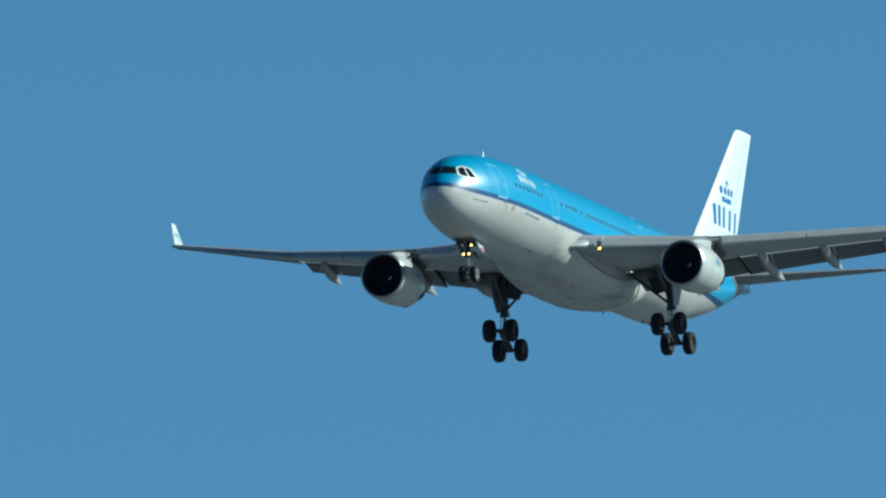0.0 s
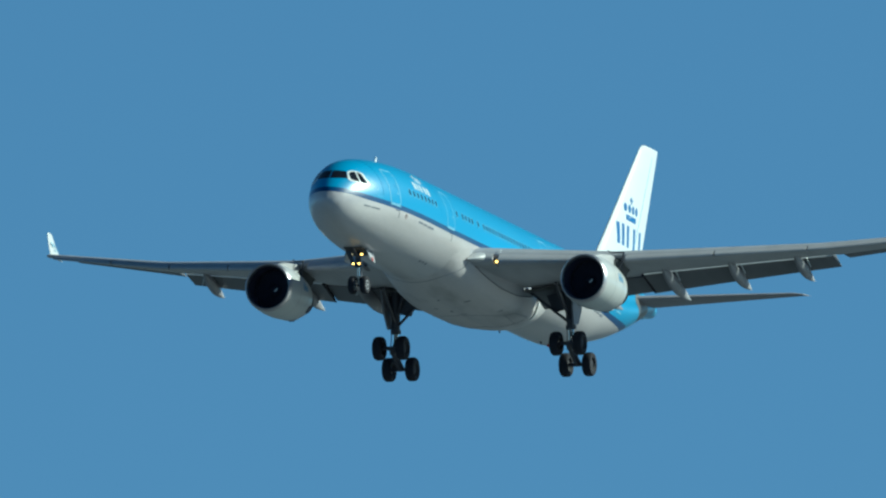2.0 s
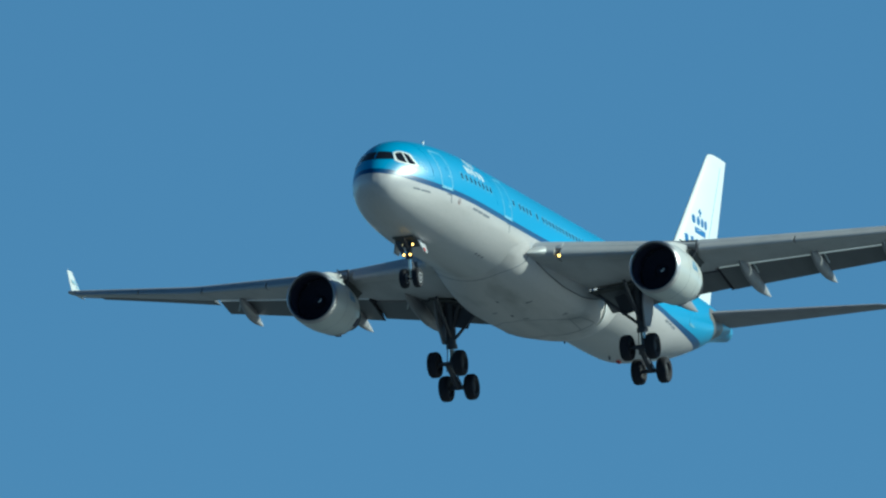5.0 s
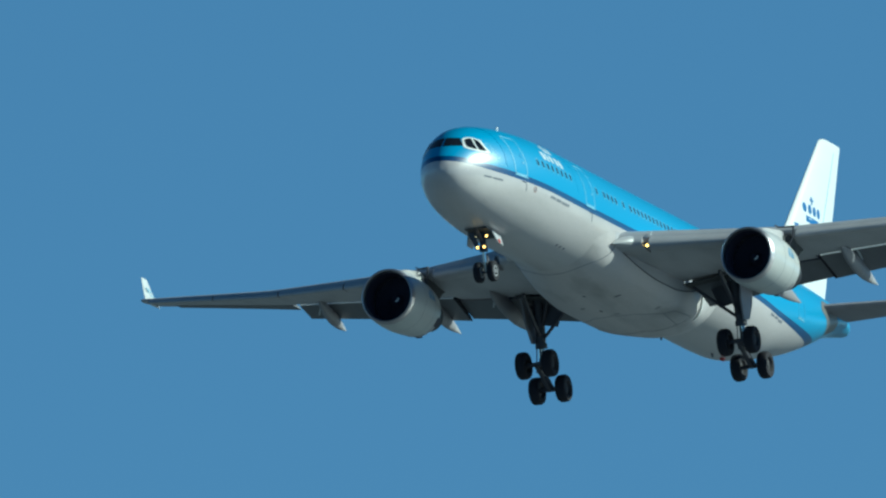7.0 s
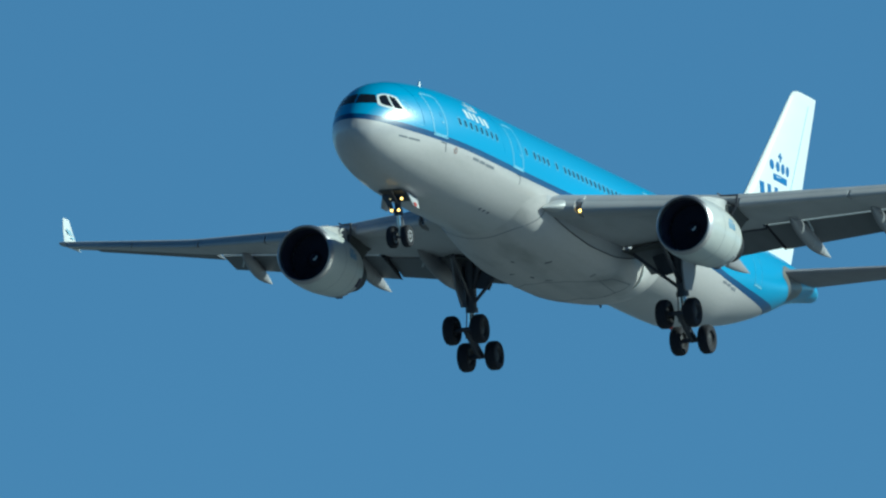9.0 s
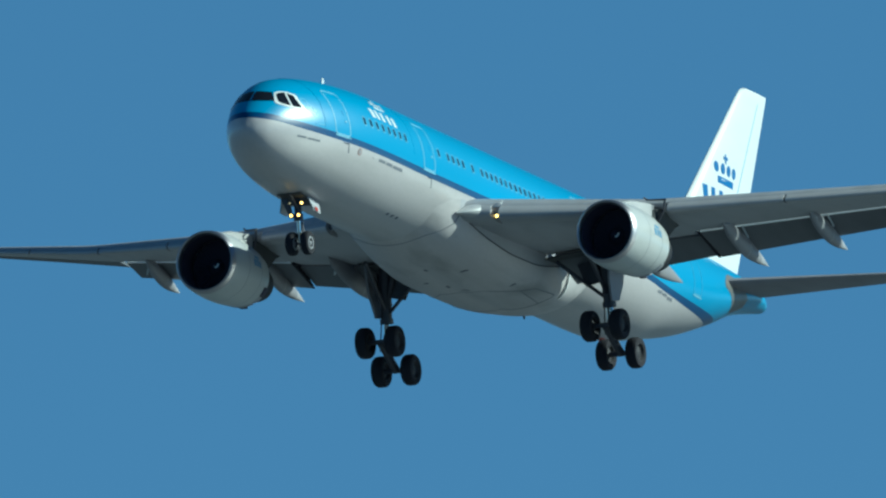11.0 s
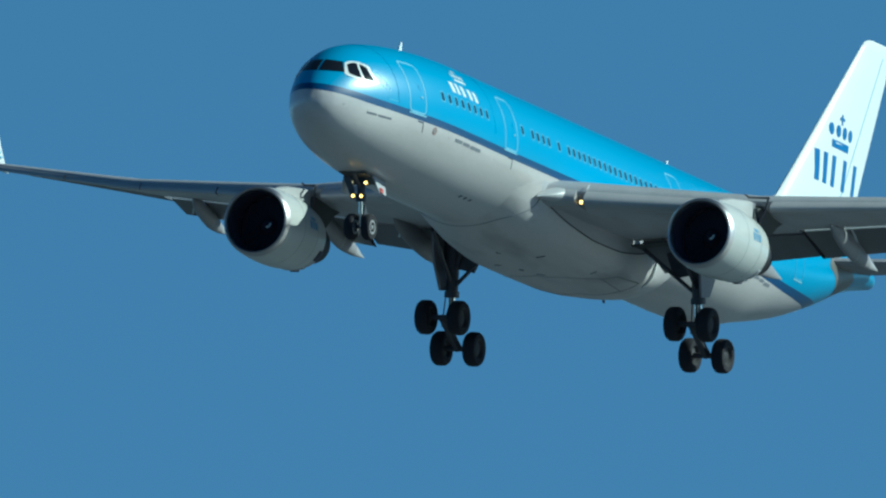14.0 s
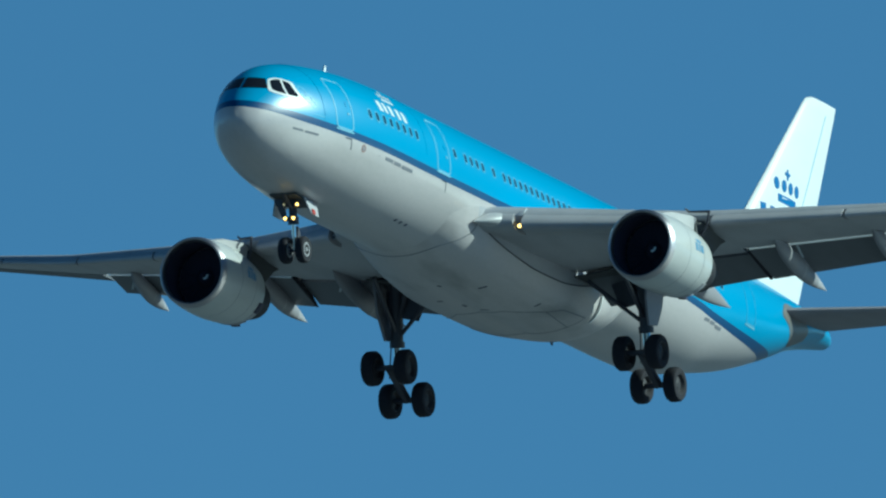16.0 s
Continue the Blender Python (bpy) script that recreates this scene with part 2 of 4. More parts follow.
# ---- the aircraft ----
# station, half width, top, bottom, height of the widest point
HULL_ROWS = [(s, w, t - 0.33, b - 0.33, m - 0.33) for s, w, t, b, m in (
    (0.70, 0.01, -0.60, -0.62, -0.62), (0.78, 0.24, -0.28, -0.92, -0.62), (0.94, 0.50, 0.06, -1.14, -0.61), (1.22, 0.80, 0.40, -1.40, -0.58),
    (1.63, 1.08, 0.80, -1.67, -0.53), (2.18, 1.38, 1.28, -1.92, -0.46), (2.83, 1.67, 1.68, -2.13, -0.38), (3.47, 1.90, 1.95, -2.29, -0.31),
    (4.21, 2.12, 2.15, -2.43, -0.24), (5.13, 2.32, 2.33, -2.55, -0.17), (6.24, 2.50, 2.49, -2.66, -0.10), (7.62, 2.66, 2.63, -2.75, -0.04),
    (9.5, 2.78, 2.76, -2.81, 0.0), (11.5, 2.82, 2.82, -2.82, 0.0), (37.5, 2.82, 2.82, -2.82, 0.0), (40.5, 2.80, 2.82, -2.76, -0.02), (43.5, 2.70, 2.82, -2.19, 0.16),
    (46.5, 2.50, 2.80, -1.56, 0.38), (49.5, 2.18, 2.74, -0.67, 0.75), (52.5, 1.70, 2.62, 0.38, 1.3), (55.0, 1.20, 2.45, 1.02, 1.7),
    (56.6, 0.78, 2.27, 1.34, 1.8), (57.5, 0.42, 2.12, 1.50, 1.8))]


NOSE = HULL_ROWS[0][0]
ROOT_ROWS = [(math.sqrt(r[0] - NOSE), *r[1:]) for r in HULL_ROWS]


def section(s):
    """Half width, top, bottom and widest height of the hull at station s."""
    return spline(ROOT_ROWS, math.sqrt(max(0.0, s - NOSE)))


def hull_y(s, z):
    """Half width of the hull at station s and height z."""
    w, top, bottom, mid = section(s)
    h = (top - mid) if z >= mid else (mid - bottom)
    q = min(1.0, abs(z - mid) / h)
    return w * math.sqrt(max(0.0, 1 - q * q))


def hull_point(s, z, side=1, out=0.0):
    e = 0.02
    y = hull_y(s, z)
    fz = (hull_y(s, z + e) - hull_y(s, z - e)) / (2 * e)
    fs = (hull_y(s + e, z) - hull_y(s - e, z)) / (2 * e)
    nrm = Vector((fs, 1.0, -fz)).normalized()
    p = Vector((-s, y, z)) + nrm * out
    p.y *= side
    return p


def hull_ring(s, n=72):
    w, top, bottom, mid = section(s)
    ring = []
    for k in range(n):
        a = k * math.tau / n
        zz = math.sin(a)
        ring.append(Vector((-s, w * math.cos(a), mid + zz * ((top - mid) if zz >= 0 else (mid - bottom)))))
    return ring


def patch(outline, side, out, bm=None, thick=0.012):
    """A thin plate lying on the hull: outline of (station, height) pairs."""
    bm = bm or bmesh.new()
    lo = [bm.verts.new(hull_point(s, z, side, out - thick)) for s, z in outline]
    hi = [bm.verts.new(hull_point(s, z, side, out)) for s, z in outline]
    bm.faces.new(hi)
    n = len(lo)
    for i in range(n):
        bm.faces.new((lo[i], lo[(i + 1) % n], hi[(i + 1) % n], hi[i]))
    return bm


def band(outline, side, width, out, bm=None, thick=0.01):
    """A line painted round a closed outline on the hull, as a raised strip."""
    bm = bm or bmesh.new()
    n = len(outline)
    pts = [Vector((s, z)) for s, z in outline]
    c = sum(pts, Vector((0, 0))) / n
    inner, outer = [], []
    for i, p in enumerate(pts):
        e0, e1 = (p - pts[i - 1]).normalized(), (pts[(i + 1) % n] - p).normalized()
        nn = Vector((-(e0 + e1).y, (e0 + e1).x)).normalized()
        if nn.dot(p - c) < 0:
            nn = -nn
        inner.append(p - nn * width / 2)
        outer.append(p + nn * width / 2)
    ri = [bm.verts.new(hull_point(p.x, p.y, side, out)) for p in inner]
    ro = [bm.verts.new(hull_point(p.x, p.y, side, out)) for p in outer]
    li = [bm.verts.new(hull_point(p.x, p.y, side, out - thick)) for p in inner]
    lo = [bm.verts.new(hull_point(p.x, p.y, side, out - thick)) for p in outer]
    for i in range(n):
        j = (i + 1) % n
        bm.faces.new((ri[i], ri[j], ro[j], ro[i]))
        bm.faces.new((ro[i], ro[j], lo[j], lo[i]))
        bm.faces.new((ri[i], ri[j], li[j], li[i]))
    return bm


def rounded(s0, s1, z0, z1, r, n=4, split=6):
    """Outline of a rounded rectangle on the hull, sides split so that they follow its curve."""
    out = []
    for cs, cz, a0 in ((s1 - r, z1 - r, 0), (s0 + r, z1 - r, 90), (s0 + r, z0 + r, 180), (s1 - r, z0 + r, 270)):
        for k in range(n + 1):
            a = radians(a0 + 90 * k / n)
            out.append((cs + r * math.cos(a), cz + r * math.sin(a)))
        if a0 == 90:
            out += [(s0, z1 - r + (z0 + r - z1 + r) * k / split) for k in range(1, split)]
        if a0 == 270:
            out += [(s1, z0 + r + (z1 - r - z0 - r) * k / split) for k in range(1, split)]
    return out


# wing plan: distance from the centre line, leading edge station, trailing edge station, height, thickness ratio, incidence
WING_ROWS = [(2.2, 18.2, 29.3, -1.55, 0.125, 3.0), (3.4, 18.95, 29.5, -1.48, 0.125, 3.0), (9.6, 23.0, 30.5, -0.97, 0.11, 1.5),
             (20.0, 29.6, 34.3, 0.46, 0.10, -1.5), (29.0, 35.4, 37.8, 2.15, 0.095, -3.5)]


def aero(t):
    """Thickness and camber of the wing's section at t of the chord."""
    th = 5 * (0.2969 * math.sqrt(t) - 0.126 * t - 0.3516 * t * t + 0.2843 * t**3 - 0.1036 * t**4)
    return th, 0.02 * 4 * t * (1 - t)


def wing_at(y):
    rows = WING_ROWS
    for a, b in zip(rows, rows[1:]):
        if y <= b[0] or b is rows[-1]:
            u = (y - a[0]) / (b[0] - a[0])
            v = [p + (q - p) * u for p, q in zip(a, b)]
            break
    return v


def wing_point(y, t, face, side):
    """A point at t of the chord, on the upper (+1) or lower (-1) face."""
    _, le, te, z, th, inc = wing_at(y)
    c = te - le
    thick, camber = aero(t)
    dz = (camber + face * thick * th) * c - (t - 0.25) * c * math.tan(radians(inc))
    return Vector((-(le + t * c), side * y, z + dz))


def wing_ring(y, side, t0, t1, n=16):
    ts = [t0 + (t1 - t0) * (1 - math.cos(math.pi * k / n)) / 2 for k in range(n + 1)]
    return [wing_point(y, t, 1, side) for t in reversed(ts)] + [wing_point(y, t, -1, side) for t in ts[(1 if t0 == 0 else 0):]]


def cove(y):
    """Where along the chord the fixed wing ends."""
    return 0.775 if y < 9.45 else 0.675 if y < 19.75 else 0.75 if y < 27.7 else 1.0


def wing_body(side):
    ys = [2.2, 2.8, 3.4, 4.5, 6, 7.5, 9.4, 9.5, 11, 12.5, 14, 15.5, 17, 18.5, 19.7, 19.8, 21, 22, 24, 26, 27.6, 27.75, 28.4, 29.0]
    rings = []
    for y in ys:
        t1 = cove(y)
        top = t1 + (0.015 if y < 9.45 else -0.10 if y < 19.75 else 0.0)      # open slot over the lowered flaps, cut wide to let sun reach their noses
        ts = [t1 * (1 - math.cos(math.pi * k / 18)) / 2 for k in range(19)]
        us = [top * (1 - math.cos(math.pi * k / 18)) / 2 for k in range(19)]
        rings.append([wing_point(y, t, 1, side) for t in reversed(us)] + [wing_point(y, t, -1, side) for t in ts[1:]])
    return loft(rings)


def slice_of_wing(y0, y1, side, t0, t1, steps=8, n=16, droop=0.0, hinge=None, drop=0.0, aft=0.0):
    """A spanwise piece of the wing, turned nose-up about its hinge by -droop degrees and moved."""
    rings = []
    for k in range(steps + 1):
        y = y0 + (y1 - y0) * k / steps
        ring = wing_ring(y, side, t0, t1, n)
        if droop or drop or aft:
            h = wing_point(y, t0 if hinge is None else hinge, -1, side)
            a = radians(droop)
            turned = []
            for p in ring:
                dx, dz = p.x - h.x, p.z - h.z
                turned.append(Vector((h.x + dx * math.cos(a) - dz * math.sin(a) - aft, p.y, h.z + dz * math.cos(a) + dx * math.sin(a) - drop)))
            ring = turned
        rings.append(ring)
    return loft(rings)


aircraft = new("airliner")
aircraft.empty_display_size = 5
tagged(aircraft, "sky-blue and white twin-engine airliner with lowered wheels, on approach", "airplane")


def build_fuselage():
    stations = [NOSE + 0.3 * (k / 12) ** 2 for k in range(12)] + [1.0 + 0.2 * k for k in range(25)] + [6.0 + 0.5 * k for k in range(8)] + \
        [10 + 1.25 * k for k in range(22)] + [37.5 + 0.5 * k for k in range(40)] + [57.5]
    stations = sorted(set(round(s, 3) for s in stations))
    f = part("fuselage", loft([hull_ring(s) for s in stations]), M_HULL, aircraft, "sky-blue upper hull over pale grey belly with navy line")
    return f


fuselage = build_fuselage()


# belly fairing: station, swell below, swell at the sides
FAIRING_ROWS = [(15.6, -0.04, -0.05), (16.6, 0.04, -0.02), (18.0, 0.22, 0.10), (19.6, 0.40, 0.26), (21.5, 0.56, 0.40), (24.0, 0.68, 0.47), (26.5, 0.68, 0.47),
                (29.0, 0.66, 0.47), (31.0, 0.54, 0.44), (31.8, 0.44, 0.38), (32.3, 0.34, 0.28), (32.8, 0.18, 0.14), (33.2, 0.04, 0.02), (33.5, -0.05, -0.05)]


def fairing_point(s, g, out=0.0):
    """A point of the fairing at g degrees below the port horizontal; it swells smoothly out of the lower hull."""
    below, beside = spline(FAIRING_ROWS, s)
    corner = below * (1.7 - 0.5 * min(1.0, max(0.0, (s - 29.5) / 2.3)))
    swell = [(12.0, -0.05), (24.0, beside * 0.8), (36.0, corner * 0.72), (50.0, corner), (66.0, corner * 0.55 + below * 0.47), (90.0, below)]
    r = 2.82 + spline(swell, min(g, 180 - g))[0] + out
    return Vector((-s, r * math.cos(radians(-g)), -0.33 + r * math.sin(radians(-g))))


def build_fairing():
    rings = []
    for s in [15.6 + 0.5 * k for k in range(31)] + [31.0 + 0.125 * k for k in range(21)]:
        rings.append([fairing_point(s, 12 + 156 * j / 52) for j in range(53)] + [Vector((-s, -1.5, -0.6)), Vector((-s, 1.5, -0.6))])
    return part("belly_fairing", loft(rings), M_BELLY, aircraft, "pale grey belly fairing with faint stains")


fairing = build_fairing()


def build_wing(side):
    w = part("wing", wing_body(side), M_WING, aircraft, "grey wing with flaps and slats out")
    for y0, y1, t0, droop, drop, aft in ((3.3, 9.60, 0.755, 19, 0.06, 0.30), (9.72, 19.55, 0.648, 16.3, 0.03, 0.28)):
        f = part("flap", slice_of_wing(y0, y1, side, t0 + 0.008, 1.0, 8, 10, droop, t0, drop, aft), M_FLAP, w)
        # white on the outer flap nose paints the sunlit slit
        part("flap_nose", slice_of_wing(y0, y1, side, t0, t0 + 0.008, 8, 4, droop, t0, drop, aft), M_WHITE if y0 > 5 else M_FLAP, f, "nose of the flap in the slot, white outboard for the sun on it")
    # dark filler strip stands for the shaded gap between the two flaps
    part("flap_gap_shade", slice_of_wing(9.605, 9.715, side, 0.67, 0.99, 2, 8, 17.5, 0.67, 0.07, 0.29), M_RUBBER, w, "dark strip for the shade in the gap between the flaps")
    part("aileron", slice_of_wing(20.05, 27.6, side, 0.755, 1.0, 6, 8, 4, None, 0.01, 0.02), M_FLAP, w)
    part("root_leading_edge", slice_of_wing(2.6, 3.76, side, 0.0, 0.12, 4, 10, -10, 0.12, 0.06, -0.14), M_SLAT, w, "grey fixed leading edge at the root")
    for y0, y1 in ((4.08, 8.4), (10.3, 14.6), (14.7, 19.2), (19.3, 23.8), (23.9, 28.4)):
        part("slat", slice_of_wing(y0, y1, side, 0.0, 0.12, 5, 10, -14, 0.12, 0.10, -0.22), M_SLAT, w, "pale grey slat")
    rings = []
    for s, y, z, ry, rz in ((17.7, 2.70, -1.80, 0.03, 0.02), (17.95, 2.78, -1.72, 0.17, 0.10), (18.4, 2.88, -1.62, 0.38, 0.21), (19.0, 2.96, -1.50, 0.56, 0.36), (19.8, 3.02, -1.42, 0.64, 0.46), (21.2, 3.0, -1.35, 0.6, 0.5), (23.0, 2.9, -1.3, 0.5, 0.4)):
        rings.append([Vector((-s, side * (y + ry * math.cos(a)), z + rz * math.sin(a))) for a in [j * math.tau / 24 for j in range(24)]])
    part("root_fairing", loft(rings), M_ROOT, w, "pale grey wing root fairing")
    # winglet
    rings = []
    for u in (0.0, 0.12, 0.3, 0.6, 0.85, 1.0):
        le, te = 35.95 + 2.75 * u, 37.8 + 1.65 * u
        y, z = 28.9 + 1.3 * u ** 0.9, 2.12 + 1.92 * u
        ring = []
        ts = [(1 - math.cos(math.pi * k / 8)) / 2 for k in range(9)]
        for f, seq in ((1, reversed(ts)), (-1, ts[1:])):
            for t in seq:
                th = aero(t)[0] * 0.09 * (te - le)
                ring.append(Vector((-(le + t * (te - le)), side * (y + f * th), z)))
        rings.append(ring)
    part("winglet", loft(rings), M_WHITE, w, "white upturned winglet")
    for s0, s1, z0, z1 in ((37.45, 37.9, 2.77, 2.84), (37.55, 37.72, 2.98, 3.28), (37.9, 38.02, 2.98, 3.28)):
        yy = [side * (28.9 + 1.3 * ((z - 2.12) / 1.92) ** 0.9 - 0.125) for z in (z0, z1)]
        part("winglet_mark", slab([(-s0, yy[0], z0), (-s1, yy[0], z0), (-s1 - 0.15, yy[1], z1), (-s0 - 0.15, yy[1], z1)], 0.02, (0, 1, -0.6 * side)), M_TRIM, w)
    # flap track fairings
    for y, end, depth, tip_z in ((6.9, 33.0, 0.55, -2.40), (11.05, 32.8, 0.45, -2.00), (14.45, 33.6, 0.41, -1.37), (17.85, 34.7, 0.37, -0.78)):
        _, le, te, z, _, _ = wing_at(y)
        fwd = wing_point(y, 0.52, -1, side)
        aft_tip = Vector((-end, side * y, tip_z + 0.1))
        rings = []
        for k in range(15):
            u = k / 14
            r = max(0.015, (1 - (1 - min(1, u / 0.45)) ** 2) ** 0.5 if u < 0.45 else (1 - ((u - 0.45) / 0.55) ** 1.7))
            c = fwd.lerp(aft_tip, u)
            c.z += -0.12 * math.sin(math.pi * u) - 0.1 * u * u
            rings.append([c + Vector((0, 0.25 * r * math.cos(a), depth * r * math.sin(a))) for a in [j * math.tau / 16 for j in range(16)]])
        ft = part("flap_track_fairing", loft(rings[:12]), M_TRACK, w, "grey flap track fairing")
        # outer tips get a lighter grey in place of sunlight falling on them
        part("fairing_tip", loft(rings[11:]), M_SLAT if y > 8 else M_TRACK, ft, "tip of the flap track fairing, outer ones paler for the sun")
        slot = wing_point(y + 0.30, 0.70, -1, side)
        part("flap_link", tube(slot, slot + Vector((-0.25, side * 0.22, -0.52)), 0.045, 0.045, 8), M_COWL, ft, "pale link rod beside the flap track")
        c7 = sum(rings[7], Vector()) / 16
        c8 = sum(rings[8], Vector()) / 16
        c75 = c7.lerp(c8, 0.16)
        part("fairing_joint", loft([[c7 + (p - c7) * g for p in rings[7]] for g in (0.9, 1.02)] + [[c75 + (p - c7) * g for p in rings[7]] for g in (1.02, 0.9)], False), M_SLAT, ft, "pale joint round the fairing")
    return w


SEAM = [(0.0, 20.9), (8.6, 20.1), (16.3, 19.0), (26.6, 18.3), (36.0, 18.0), (46.0, 17.5), (60.0, 16.95), (75.0, 16.78), (90.0, 16.76)]


def build_seam():
    pts = []
    for k in range(81):
        g = 9 + 162 * k / 80
        st = spline(SEAM, min(g, 180 - g))[0]
        below = fairing_point(st, max(12.0, min(168.0, g)))
        r = max(2.82, math.hypot(below.y, below.z + 0.33))
        pts.append([Vector((-st + o, (r + h) * math.cos(radians(-g)), -0.33 + (r + h) * math.sin(radians(-g)))) for o, h in ((0.028, -0.03), (0.028, 0.012), (-0.028, 0.012), (-0.028, -0.03))])
    part("fairing_seam", loft(pts), M_LETTER, fairing)


build_seam()
wings = {sd: build_wing(sd) for sd in (1, -1)}


def build_engine(side):
    c = (0, side * 9.48, -2.95)
    L = 18.25
    outer = [(0.0, 1.30), (0.02, 1.34), (0.10, 1.37), (0.30, 1.405), (0.8, 1.46), (1.6, 1.49), (2.4, 1.48), (3.2, 1.42), (3.9, 1.32), (4.25, 1.25)]
    e = part("engine", revolve([(L + s, r) for s, r in outer[3:]], c), M_COWL, aircraft, "pale grey engine cowl with metal inlet lip")
    lip = [(0.30, 1.409), (0.12, 1.375), (0.03, 1.335), (0.0, 1.295), (0.02, 1.26), (0.10, 1.225), (0.30, 1.20)]
    part("inlet_lip", revolve([(L + s, r) for s, r in lip], c), M_METAL, e, "polished metal inlet lip")
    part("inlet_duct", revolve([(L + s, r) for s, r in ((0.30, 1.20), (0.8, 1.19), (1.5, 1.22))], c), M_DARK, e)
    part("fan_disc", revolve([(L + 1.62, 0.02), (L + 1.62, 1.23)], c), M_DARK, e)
    for k in range(26):
        a = k * math.tau / 26
        rings = []
        for r, tw in ((0.36, 0.9), (0.75, 0.6), (1.17, 0.35)):
            ring = []
            for u, v in ((-0.14, 0.008), (0.14, 0.008), (0.14, -0.008), (-0.14, -0.008)):
                t, ax = u * math.cos(tw) * 1.0 + v, u * math.sin(tw)
                ring.append(Vector(c) + Vector((-(L + 1.5) + ax, r * math.cos(a) - t * math.sin(a), r * math.sin(a) + t * math.cos(a))))
            rings.append(ring)
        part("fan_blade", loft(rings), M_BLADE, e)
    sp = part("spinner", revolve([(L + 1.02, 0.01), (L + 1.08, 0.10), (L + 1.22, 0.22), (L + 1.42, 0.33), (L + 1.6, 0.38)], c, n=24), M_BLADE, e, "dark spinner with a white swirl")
    mark = bmesh.new()
    for k in range(5):
        a0 = -1.1 + k * 0.3
        r = 0.07 + 0.02 * k
        q = [Vector(c) + Vector((-(L + 0.99 + 0.62 * (rr - 0.01)), rr * math.cos(a), rr * math.sin(a))) for rr, a in ((r, a0), (r + 0.08, a0), (r + 0.09, a0 + 0.32), (r + 0.02, a0 + 0.32))]
        slab(q, 0.012, (1, 0, 0), mark)
    part("swirl", mark, M_WHITE, e)
    for s in (1.62, 3.05):
        part("cowl_seam", revolve([(L + s, spline([(p, q) for p, q in outer], s)[0] + 0.004), (L + s + 0.025, spline([(p, q) for p, q in outer], s + 0.025)[0] + 0.004)], c), M_LETTER, e)
    for face in (1, -1):
        for k, (s0, s1, a0, a1) in enumerate(((2.15, 2.35, 4, 16), (2.45, 2.6, 4, 16), (2.72, 2.95, 4, 16), (2.3, 2.8, 18, 23))):
            bm = bmesh.new()
            q = [(s0, a0), (s1, a0), (s1, (a0 + a1) / 2), (s1, a1), (s0, a1), (s0, (a0 + a1) / 2)]
            rows2 = []
            for off in (0.006, -0.01):
                rows2.append([bm.verts.new(Vector(c) + Vector((-(L + p), face * (spline(outer, p)[0] + off) * math.cos(radians(a)), (spline(outer, p)[0] + off) * math.sin(radians(a))))) for p, a in q])
            bm.faces.new(rows2[0])
            for i in range(6):
                bm.faces.new((rows2[0][i], rows2[0][(i + 1) % 6], rows2[1][(i + 1) % 6], rows2[1][i]))
            part("cowl_mark", bm, M_MARK, e)
    part("drain_mast", slab([Vector(c) + Vector((-(L + 3.9), 0.0, -1.30)), Vector(c) + Vector((-(L + 4.5), 0.0, -1.18)), Vector(c) + Vector((-(L + 4.55), 0.0, -1.30)), Vector(c) + Vector((-(L + 4.2), 0.0, -1.36))], 0.2, (0, 1, 0)), M_DARK, e)
    for a0, a1, out, m in ((-150, -118, 0.03, M_WING), (-112, -70, 0.06, M_WING), (-64, -40, 0.03, M_WING), ((-44, -24, 0.10, M_DARK) if side < 0 else (204, 224, 0.10, M_DARK))):
        ring = [[Vector(c) + Vector((-(L + st), face_r * math.cos(radians(a)), face_r * math.sin(radians(a)))) for st, face_r in ((3.75, 1.28), (3.9, 1.33 + out * 0.5), (4.15, 1.26 + out), (4.42, 1.20 + out * 0.5), (4.4, 1.12))] for a in [a0 + (a1 - a0) * k / 6 for k in range(7)]]
        part("cowl_hinge_fairing", loft(ring), m, e)
    part("fan_nozzle", revolve([(L + 4.25, 1.25), (L + 4.20, 1.20), (L + 3.4, 1.22)], c), M_DARK, e)
    part("core_cowl", revolve([(L + 3.4, 1.02), (L + 4.3, 1.02), (L + 5.2, 0.93), (L + 5.9, 0.74), (L + 5.9, 0.66), (L + 5.4, 0.6)], c), M_RIM, e, "dark metal core cowl")
    part("exhaust_cone", revolve([(L + 5.1, 0.42), (L + 5.7, 0.33), (L + 6.3, 0.12), (L + 6.5, 0.01)], c, n=24), M_RIM, e)
    # pylon: pale ahead of the wing, dark behind the nozzle
    def pylon_ring(st, zlo, zhi, w):
        return [Vector((-st, side * 9.48 + w * x, z)) for x, z in ((-1, zlo), (-1, zhi), (-0.5, zhi + 0.05), (0.5, zhi + 0.05), (1, zhi), (1, zlo), (0.5, zlo - 0.05), (-0.5, zlo - 0.05))]
    part("pylon", loft([pylon_ring(*r) for r in ((L + 1.6, -1.62, -1.44, 0.10), (L + 2.6, -1.75, -1.20, 0.24), (L + 4.2, -1.9, -1.02, 0.28), (L + 4.75, -2.1, -1.0, 0.28))]), M_ROOT, e, "grey pylon ahead of the wing")
    part("pylon_aft", loft([pylon_ring(*r) for r in ((L + 4.6, -2.2, -1.25, 0.34), (L + 5.0, -2.45, -1.15, 0.46), (L + 5.7, -2.4, -1.1, 0.48), (L + 6.6, -1.95, -1.1, 0.30), (L + 7.4, -1.5, -1.1, 0.18), (L + 8.2, -1.2, -1.1, 0.06))]), M_BAY, e, "dark pylon behind the nozzle")
    # open slat end over the pylon: dark tubes draw the shade in its gap
    edge = lambda y, dx, dz: wing_point(y if side > 0 else 18.96 - y, 0.0, 1, side) + Vector((dx, 0, dz))
